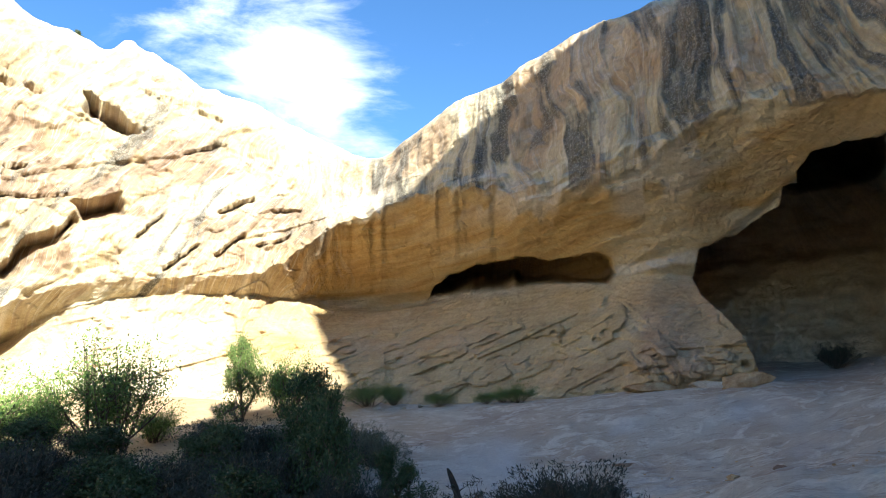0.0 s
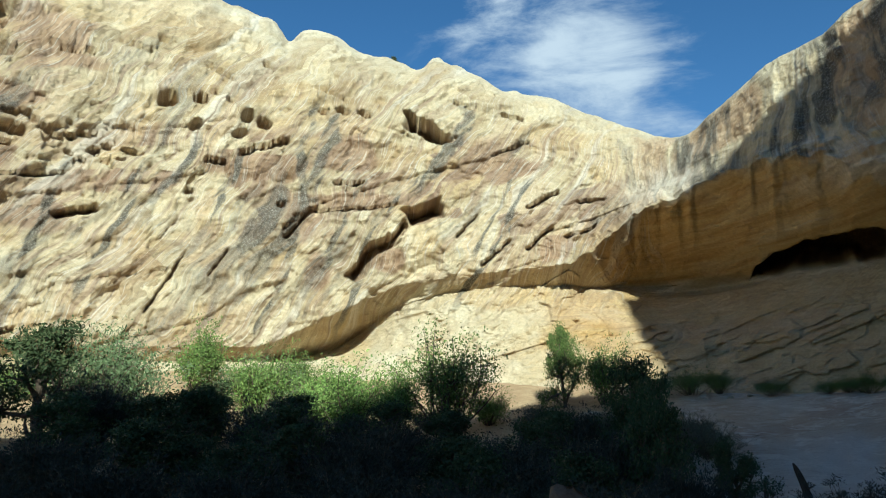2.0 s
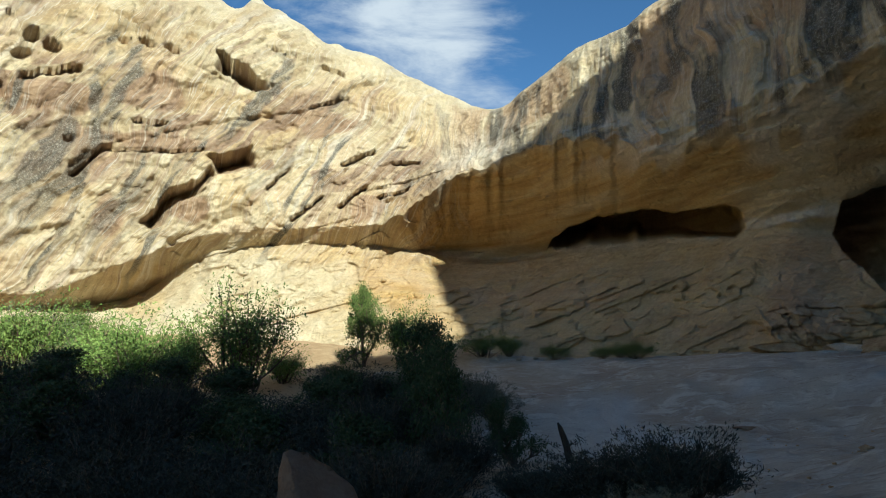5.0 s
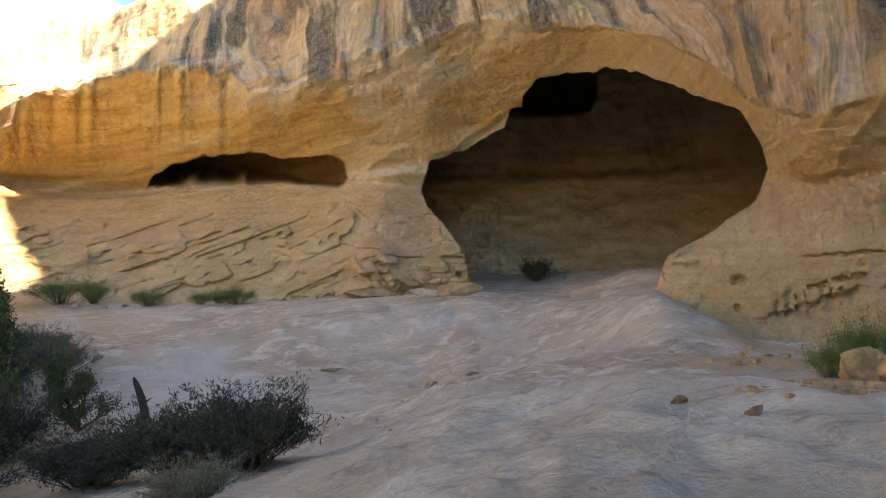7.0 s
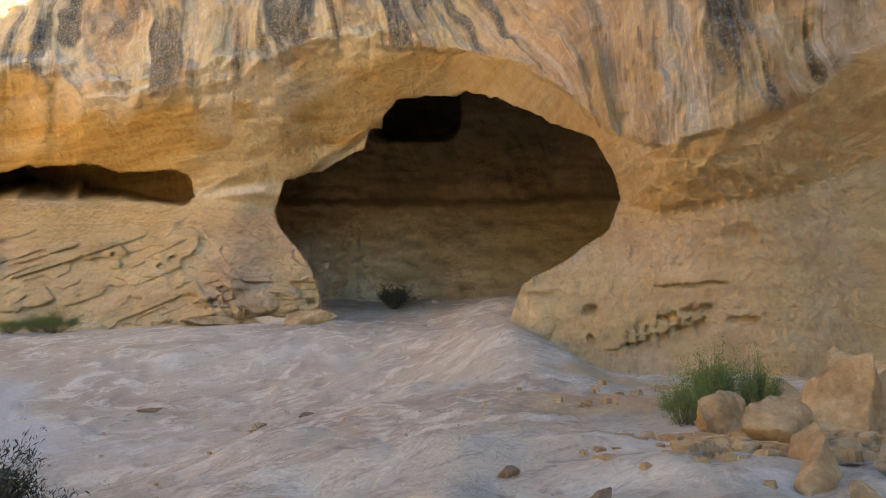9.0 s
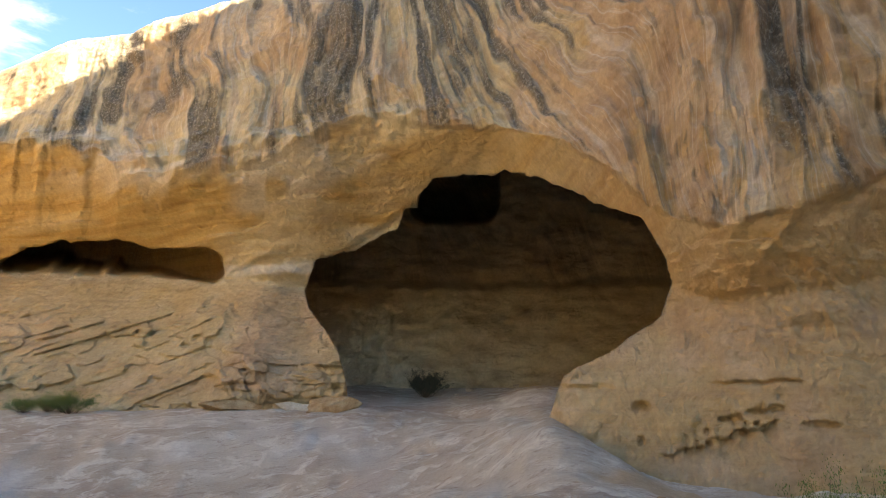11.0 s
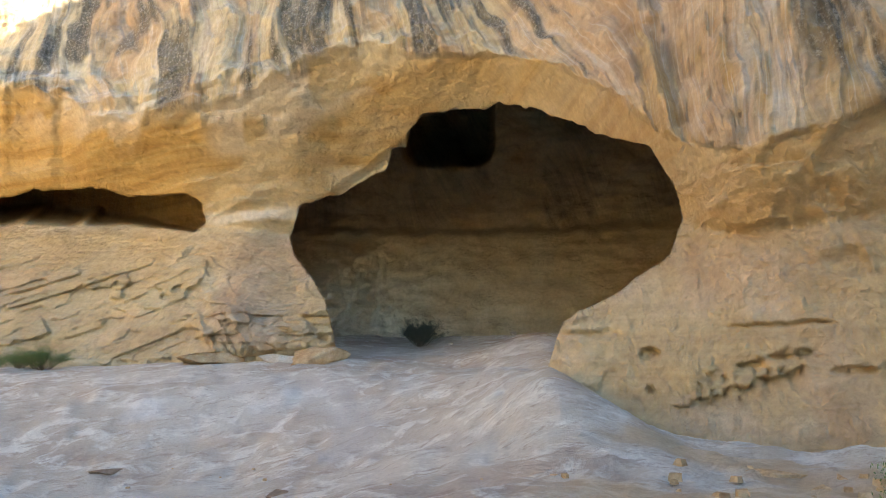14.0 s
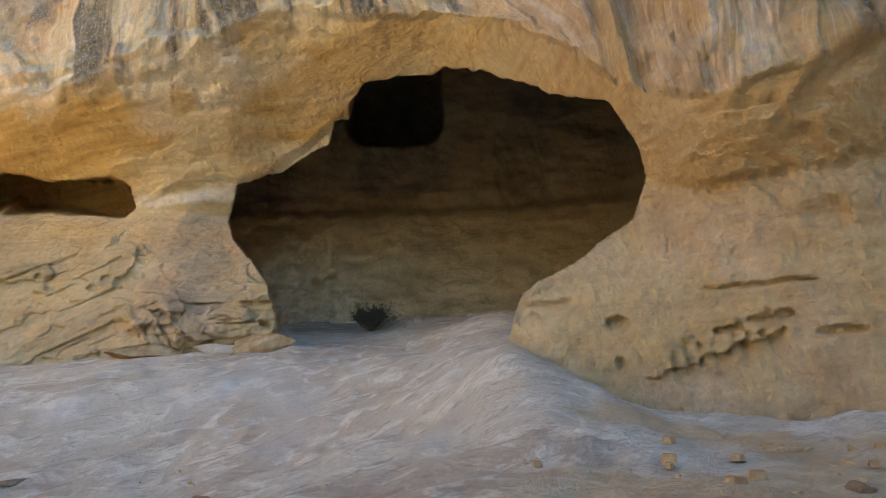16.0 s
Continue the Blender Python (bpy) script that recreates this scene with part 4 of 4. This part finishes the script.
def shrub(seed, leaf, label, name="shrub", stems=22, count=9000, size=0.013, reach=0.13, lean=0.75, category="bush", group="shrubs on the canyon floor", slim=2.2, bare=0, rise=0.5):
    """A bush about one metre high and wide: many stems out of the ground, leaves along their upper parts."""
    rng = random.Random(seed)
    ob = tagged(new(name), label, category, group)
    pts, faces, tips = [], [], []
    for k in range(stems):
        turn, tilt = k * 2.4, lean * math.sqrt((k + 0.5) / stems)
        way = Vector((math.cos(turn) * tilt, math.sin(turn) * tilt, 1.0))
        w, rad = limb(rng, Vector((rng.gauss(0, 0.05), rng.gauss(0, 0.05), -0.04)), way, rng.uniform(0.62, 1.02), 0.011, 0.13, 6, 0.03)
        tube(pts, faces, w, rad, 4)
        if k >= stems - bare:
            for _ in range(3):
                w2, rad2 = limb(rng, w[rng.randint(2, 5)], way + Vector((rng.gauss(0, .5), rng.gauss(0, .5), 0.2)), 0.3, 0.005, 0.25, 4)
                tube(pts, faces, w2, rad2, 3)
            continue
        tips += [tuple(p) for p in w[2:]]
        for _ in range(2):
            w2, rad2 = limb(rng, w[3], way + Vector((rng.gauss(0, 0.6), rng.gauss(0, 0.6), 0)), 0.28, 0.006, 0.2, 4)
            tube(pts, faces, w2, rad2, 3)
            tips += [tuple(p) for p in w2[1:]]
    part("stem", mesh_from("stem", pts, faces, True), BARK, ob)
    part("crown", leaves(seed, tips, count, size, reach, 1.0, slim, rise), leaf, ob)
    return ob


def stand(ob, x, y, wide, high, turn, label="", sink=0.03):
    """Sets a copy of a plant, about one metre in size, on the ground at its true width and height."""
    z = float(ground_height(np.array([x]), np.array([y]))[0]) - sink * high
    made = copy_thing(ob, pose(x, y, z, 0, 0, turn) @ Matrix.Diagonal((wide, wide, high, 1)))
    return tagged(made, label)


DARK_JUNIPER = "dark green juniper in shade among canyon brush"
protos = {
    "juniper": [juniper(s, JUNIPER, DARK_JUNIPER) for s in (3, 8, 14)],
    "open": [juniper(s, JUNIPER, "open-crowned dark juniper with bare grey limbs", bare=5, slender=1.25, count=9000) for s in (21, 27)],
    "column": [juniper(31, SHRUB, "upright green juniper, its top catching the sun", slender=1.5, count=14000)],
    "lime": [shrub(s, LIME, "sunlit yellow-green bush below the canyon wall", "leafy_bush", count=8000, size=0.016) for s in (41, 45)],
    "green": [shrub(s, SHRUB, "green desert bush at the foot of the rock", "green_bush", lean=1.0) for s in (51, 54)],
    "grey": [shrub(s, WILLOW, "grey-green leafy bush in sun below the wall", "grey_bush", count=9000, size=0.014) for s in (61, 66)],
    "twiggy": [shrub(s, BRUSH, "dark twiggy brush in shade", "brush", stems=60, count=24000, size=0.009, reach=0.075, lean=0.95, slim=5.0, rise=1.4) for s in (71, 77)],
    "bare": [shrub(81, SHRUB, "tall bush with bare twigs and a sunlit top", "tall_bush", stems=26, bare=7, count=9000, size=0.012)],
    "sage": [shrub(91, SAGE, "dry grey sagebrush beside the bench", "sagebrush", stems=40, count=14000, size=0.007, reach=0.09, lean=1.0, slim=8.0, rise=1.6)],
}
rng = random.Random(5)


def grow(kind, spots):
    for x, y, wide, high in spots:
        stand(rng.choice(protos[kind]), x, y, wide, high, rng.uniform(0, 360))


grow("green", ((-8.4, 57.2, 3.6, 2.3), (-6.4, 58.6, 2.4, 2.4), (-2.6, 55.8, 2.5, 1.5), (0.8, 54.6, 1.8, 1.15), (3.2, 56.2, 2.9, 1.7), (2.1, 56.6, 1.6, 1.2)))
grow("twiggy", ((28.0, 57.8, 2.6, 2.6),))
grow("column", ((-17.4, 55.0, 3.6, 7.4),))
grow("lime", ((-14.3, 54.8, 4.0, 6.0), (-46.5, 46.0, 5.4, 7.2), (-26.5, 38.6, 5.4, 6.0), (-23.6, 39.6, 3.8, 5.0), (-38.0, 43.0, 5.4, 7.0), (-33.0, 44.5, 5.0, 5.6), (-30.0, 40.5, 4.6, 5.2), (-20.6, 47, 3.2, 3), (-41, 52, 4, 4.4), (-55, 36, 4.5, 4), (-28, 40, 3.6, 4.2)))
grow("grey", ((-40.0, 46.0, 6.2, 5.0), (-46.5, 37.5, 6.0, 8.0), (-33.0, 42.0, 4.2, 3.6), (-43, 33, 7.5, 8.0), (-52, 28, 6, 5), (-29.5, 44, 3.4, 3.2), (-36, 50, 4, 3)))
grow("bare", ((-20.8, 41.5, 7.4, 8.0),))
grow("juniper", ((-9, 37.3, 4.6, 6.2), (-7.6, 36.6, 3.2, 4.6), (-28.8, 27.6, 5.6, 4.6), (-23.3, 26.5, 5.2, 3.9), (-30.4, 29.5, 5.4, 4.5), (-26, 31, 4.6, 3.6),
                 (-34.7, 19, 5.6, 4.0), (-37, 15.5, 5, 3.9), (-20, 29.5, 4.4, 3.5), (-16, 30.5, 4.8, 3.7), (-12.5, 33, 4.4, 3.3), (-2.4, 25.8, 2.3, 2.9),
                 (-5.6, 26.8, 3.6, 6.0), (-22.5, 22, 4.4, 3.0), (-14, 25.5, 4.6, 3.0)))
grow("open", ((-37.5, 25.5, 8.0, 8.2), (-19.0, 24.0, 4.2, 3.6), (-27.5, 24.5, 5.2, 4.0)))
grow("twiggy", ((1.75, 13.8, 2.1, 1.75), (0.6, 14.4, 2, 1.5), (-0.7, 15.2, 2, 1.25), (-3.3, 13, 2, 1.8), (-3.8, 14.2, 2.6, 2.1), (-5.6, 15.2, 2.8, 1.93), (-7.4, 15.4, 3, 2.02),
                (-9.2, 14.6, 3, 2.1), (-11.2, 14.8, 3.2, 2.27), (-12.8, 13.6, 3, 2.18), (-14.6, 12.6, 3.2, 2.27), (-16.2, 11, 3.2, 2.18), (-17.6, 9, 3, 2.1), (-4.1, 17.5, 2.6, 2),
                (-6, 19.5, 3.2, 2.35), (-9.5, 19, 3.4, 2.52), (-13, 18.6, 3.6, 2.69), (-16.6, 17.4, 3.6, 2.77), (-19.6, 15.4, 3.6, 2.77), (-22, 12.5, 3.4, 2.69), (-4.2, 23, 2.6, 2.4),
                (-9, 24.2, 3.6, 2.69), (-12, 28, 3.8, 2.69), (-7.5, 31, 3.6, 2.35), (-25.5, 17, 4, 3.02), (-29.5, 13.5, 4, 3.02)))
grow("juniper", ((-18.5, 20.5, 4.6, 2.9), (-10.5, 22, 4.4, 3.8), (-24.5, 20.5, 5, 3.5), (-31, 22, 5.6, 4.0), (-6.2, 22, 3.6, 3.4), (-32.5, 31.5, 5, 3.9), (-10.5, 29.8, 4.4, 4.0), (-21, 33.5, 4.6, 3.3)))
grow("twiggy", ((-15.0, 22.0, 4.0, 3.4), (-20.5, 26.0, 4.2, 3.4), (-6.8, 33.0, 3.2, 2.4), (-33.5, 25.5, 4.6, 4.2), (-12.0, 36.5, 4.0, 2.8), (-24.5, 28.5, 4.2, 3.6), (-16.5, 27.0, 4.0, 3.4), (-8.0, 27.5, 3.6, 3.0)))
grow("sage", ((-6.2, 39.4, 3.0, 2.2), (-4.9, 36.5, 2.6, 1.9), (-10.8, 40.5, 2.6, 2.0), (-14.5, 41.5, 3.0, 2.2), (-22.0, 41.5, 3.4, 2.2), (0.9, 10.5, 1.1, 0.7), (-31, 37, 3.2, 2.4)))
grow("green", ((12.0, 11.5, 0.7, 1.5), (12.7, 11.2, 0.65, 1.35), (11.2, 11.3, 0.75, 0.95), (12.3, 11.7, 0.7, 1.3)))
bpy.context.view_layer.update()
for x, y, size in ((-24.5, 106, 2.6), (-22.4, 104, 2.2), (-27.5, 97, 2.0), (-33.5, 92, 1.6), (-19.0, 99, 1.6), (-79.0, 58.0, 3.6), (-76.0, 60.5, 2.4), (-50.0, 84.0, 2.0)):
    for wall in ("cliff_sunlit", "cliff_alcove"):
        hit, place, _, _ = bpy.data.objects[wall].ray_cast((x, y, 200.0), (0.0, 0.0, -1.0))
        if hit:
            tagged(copy_thing(protos["juniper"][0], pose(x, y, place.z - 0.1, 0, 0, x * 40) @ Matrix.Diagonal((size, size, size, 1))), "small juniper on the pale rock above the wall")
            break
for kind in protos:
    for ob in protos[kind]:
        for o in (*ob.children_recursive, ob):
            bpy.data.objects.remove(o, do_unlink=True)


def dead_stump(x, y, high):
    """A charred, leaning snag with a broken top."""
    r = random.Random(2)
    ob = tagged(new("tree_stump"), "dark dead leaning juniper stump with a broken top", "stump")
    pts, faces = [], []
    way, radii = limb(r, Vector((0, 0, -0.2)), Vector((-0.24, 0, 1)), high + 0.2, 0.15, 0.03, 9)
    tube(pts, faces, way, [0.17, 0.15, 0.13, 0.14, 0.12, 0.125, 0.11, 0.10, 0.08, 0.03], 9)
    part("trunk", mesh_from("trunk", pts, faces, True), DEAD, ob)
    pts, faces = [], []
    way, radii = limb(r, way[4], Vector((0.6, 0.1, 0.7)), 0.35, 0.05, 0.1, 4)
    tube(pts, faces, way, radii, 6)
    part("branch_stub", mesh_from("branch_stub", pts, faces, True), DEAD, ob)
    ob.matrix_basis = pose(x, y, float(ground_height(np.array([x]), np.array([y]))[0]))


dead_stump(-0.6, 26.3, 1.45)


def stone_mesh(name, seed, size, cuts=11, detail=4, round_off=0.0):
    """A broken block: a ball cut by planes, its arrises worn."""
    r = np.random.default_rng(seed)
    bm = bmesh.new()
    bmesh.ops.create_icosphere(bm, subdivisions=detail, radius=1.0)
    p = np.array([v.co for v in bm.verts])
    for _ in range(cuts):
        n = r.normal(size=3)
        n /= np.linalg.norm(n)
        over = np.maximum(p @ n - r.uniform(0.34, 0.66), 0)
        p -= over[:, None] * n * (1 - round_off)
    p += 0.055 * np.stack([rough_noise(p[:, 0] * 2.5 + seed, p[:, 1] * 2.5, p[:, 2] * 2.5, 4, 7 + k) for k in range(3)], 1)
    p *= np.array(size) / 2 / np.abs(p).max(0)
    for v, c in zip(bm.verts, p):
        v.co = c
    me = bpy.data.meshes.new(name)
    bm.to_mesh(me)
    bm.free()
    me.polygons.foreach_set("use_smooth", np.ones(len(me.polygons), bool))
    return me


def lay(name, seed, x, y, size, material, label, turn=0.0, tip=0.0, sink=0.30, detail=4, up=0.0):
    me = stone_mesh(name, seed, size, detail=detail)
    me.materials.append(material)
    ob = tagged(new(name, me), label, "rock", "loose rocks on the bench")
    z = float(ground_height(np.array([x]), np.array([y]))[0]) + size[2] * (0.5 - sink) + up
    ob.matrix_basis = pose(x, y, z, tip, 0, turn)


TAN_LABEL, RUST_LABEL = "angular tan sandstone boulder in the rubble by the buttress", "ochre sandstone block fallen by the buttress"
for k, (x, y, size, mat, label, turn) in enumerate((
        (12.3, 9.2, (1.75, 1.5, 1.55), TAN_ROCK, "large tan and rose sandstone boulder by the buttress", 20), (10.5, 10.0, (1.15, 0.9, 0.9), TAN_ROCK, RUST_LABEL, 70),
        (12.7, 10.6, (0.75, 0.7, 0.8), TAN_ROCK, TAN_LABEL, 10), (9.8, 8.6, (0.8, 0.65, 0.85), TAN_ROCK, TAN_LABEL, 120), (8.3, 7.15, (0.72, 0.5, 0.58), TAN_ROCK, RUST_LABEL, 40), (8.7, 7.6, (0.6, 0.45, 0.62), TAN_ROCK, TAN_LABEL, 85), (8.1, 6.7, (0.42, 0.34, 0.34), TAN_ROCK, TAN_LABEL, 15), (11.2, 9.6, (0.5, 0.45, 0.75), PALE_ROCK, TAN_LABEL, 25), (11.0, 10.4, (0.7, 0.55, 0.9), TAN_ROCK, TAN_LABEL, 95), (6.2, 7.5, (0.3, 0.24, 0.24), BROWN_ROCK, "small brown stone on the bench", 35), (9.0, 6.9, (0.4, 0.3, 0.34), PALE_ROCK, TAN_LABEL, 140),
        (10.7, 9.8, (0.55, 0.5, 0.42), BROWN_ROCK, TAN_LABEL, 0), (9.6, 7.3, (0.5, 0.42, 0.3), PALE_ROCK, TAN_LABEL, 60), (14.4, 10.6, (1.7, 1.3, 1.3), TAN_ROCK, TAN_LABEL, 200),
        (15.8, 11.6, (1.9, 1.4, 1.5), TAN_ROCK, RUST_LABEL, 260), (13.7, 11.7, (1.0, 0.9, 0.8), TAN_ROCK, TAN_LABEL, 30), (9.7, 24.3, (1.0, 0.55, 0.34), BROWN_ROCK, "flat brown sandstone slab on the bench", 15),
        (8.2, 25.0, (0.36, 0.3, 0.24), TAN_ROCK, "small tan stone on the bench", 50), (6.35, 8.9, (0.26, 0.2, 0.17), BROWN_ROCK, "small brown stone on the bench", 0),
        (6.4, 33.2, (1.35, 0.5, 0.22), BROWN_ROCK, "flat brown sandstone slab on the bench", 5), (17.4, 17.7, (1.45, 0.4, 0.24), TAN_ROCK, "long flat ochre slab lying before the buttress", -35),
        (16.4, 16.0, (0.5, 0.35, 0.2), TAN_ROCK, "small tan stone on the bench", 20), (18.3, 17.0, (0.45, 0.3, 0.22), TAN_ROCK, "small tan stone on the bench", 70),
        (15.0, 14.9, (0.4, 0.3, 0.2), BROWN_ROCK, "small brown stone on the bench", 70), (8.5, 25.6, (0.55, 0.4, 0.22), TAN_ROCK, "small tan stone on the bench", 5),
        (-3.1, 8.6, (1.5, 1.3, 2.0), BROWN_ROCK, "red-brown boulder among dark brush", 40), (-7.2, 55.8, (1.0, 0.7, 0.5), PALE_ROCK, "pale stone at the foot of the alcove", 0),
        (-5.4, 56.2, (0.8, 0.6, 0.45), PALE_ROCK, "pale stone at the foot of the alcove", 50), (-4.2, 56.4, (0.7, 0.6, 0.4), PALE_ROCK, "pale stone at the foot of the alcove", 90),
        (-12.0, 42.5, (4.5, 3.0, 2.0), PALE_ROCK, "pale grey rock hump among dry sagebrush", 20), (31.5, 57.0, (0.7, 0.6, 0.45), PALE_ROCK, "pale stone on the cave floor", 20),
        (33.0, 52.5, (0.6, 0.5, 0.4), PALE_ROCK, "pale stone on the cave floor", 70), (29.5, 55.5, (0.5, 0.4, 0.3), PALE_ROCK, "pale stone on the cave floor", 0))):
    lay("boulder" if max(size) > 0.7 else "stone", 300 + k, x, y, size, mat, label, turn)
# ledge rocks at the pillar's foot
for k, (bearing, dist, size, mat, label) in enumerate(((19.6, 49.9, (4.2, 2.6, 1.5), TAN_ROCK, "worn ochre ledge rock at the foot of the pillar"), (17.3, 50.3, (4.0, 2.0, 1.0), PALE_ROCK, "flat grey-white slab at the foot of the pillar"),
                                                     (13.6, 52.0, (4.4, 2.6, 1.1), TAN_ROCK, "worn ochre ledge rock at the foot of the pillar"))):
    lay("ledge_rock", 400 + k, dist * math.sin(radians(bearing)), dist * math.cos(radians(bearing)), size, mat, label, 4 - bearing, 0, 0.42)


def rubble():
    """Small broken stones about the boulders, too many to count."""
    r = np.random.default_rng(9)
    spots = []
    for _ in range(800):
        k = r.random()
        x, y = 7.9 + 6.2 * k + r.normal(0, 0.45), 8.6 + 2.6 * k * r.random() + r.normal(0, 0.6) - 0.5 * k
        spots.append((x, y, 0.025 + 0.085 * r.random() ** 2))
    for _ in range(45):
        spots.append((r.uniform(12, 21), r.uniform(13, 19), 0.03 + 0.09 * r.random() ** 2))
    for _ in range(70):
        spots.append((r.uniform(1, 13), r.uniform(12, 34), 0.02 + 0.05 * r.random() ** 3))
    zs = ground_height(np.array([s[0] for s in spots]), np.array([s[1] for s in spots]))
    pts, faces = [], []
    for (x, y, s), z in zip(spots, zs):
        base = len(pts)
        m = r.normal(size=(8, 3)) * 0.16
        for c, j in zip(((-1, -1, -1), (1, -1, -1), (1, 1, -1), (-1, 1, -1), (-0.8, -0.8, 1), (0.8, -0.8, 1), (0.8, 0.8, 1), (-0.8, 0.8, 1)), m):
            q = np.array(c) + j
            a = x * 40
            pts.append((x + s * (q[0] * math.cos(a) - q[1] * math.sin(a)), y + s * (q[0] * math.sin(a) + q[1] * math.cos(a)), float(z) + 0.02 + s * (0.45 + 0.6 * q[2])))
        faces += [tuple(base + i for i in f) for f in ((4, 5, 6, 7), (0, 1, 5, 4), (1, 2, 6, 5), (2, 3, 7, 6), (3, 0, 4, 7))]
    me = mesh_from("rubble", pts, faces)
    me.materials.append(TAN_ROCK)
    tagged(new("rubble", me), "small broken tan stones scattered on the slickrock", "rubble", kind="stuff")


rubble()
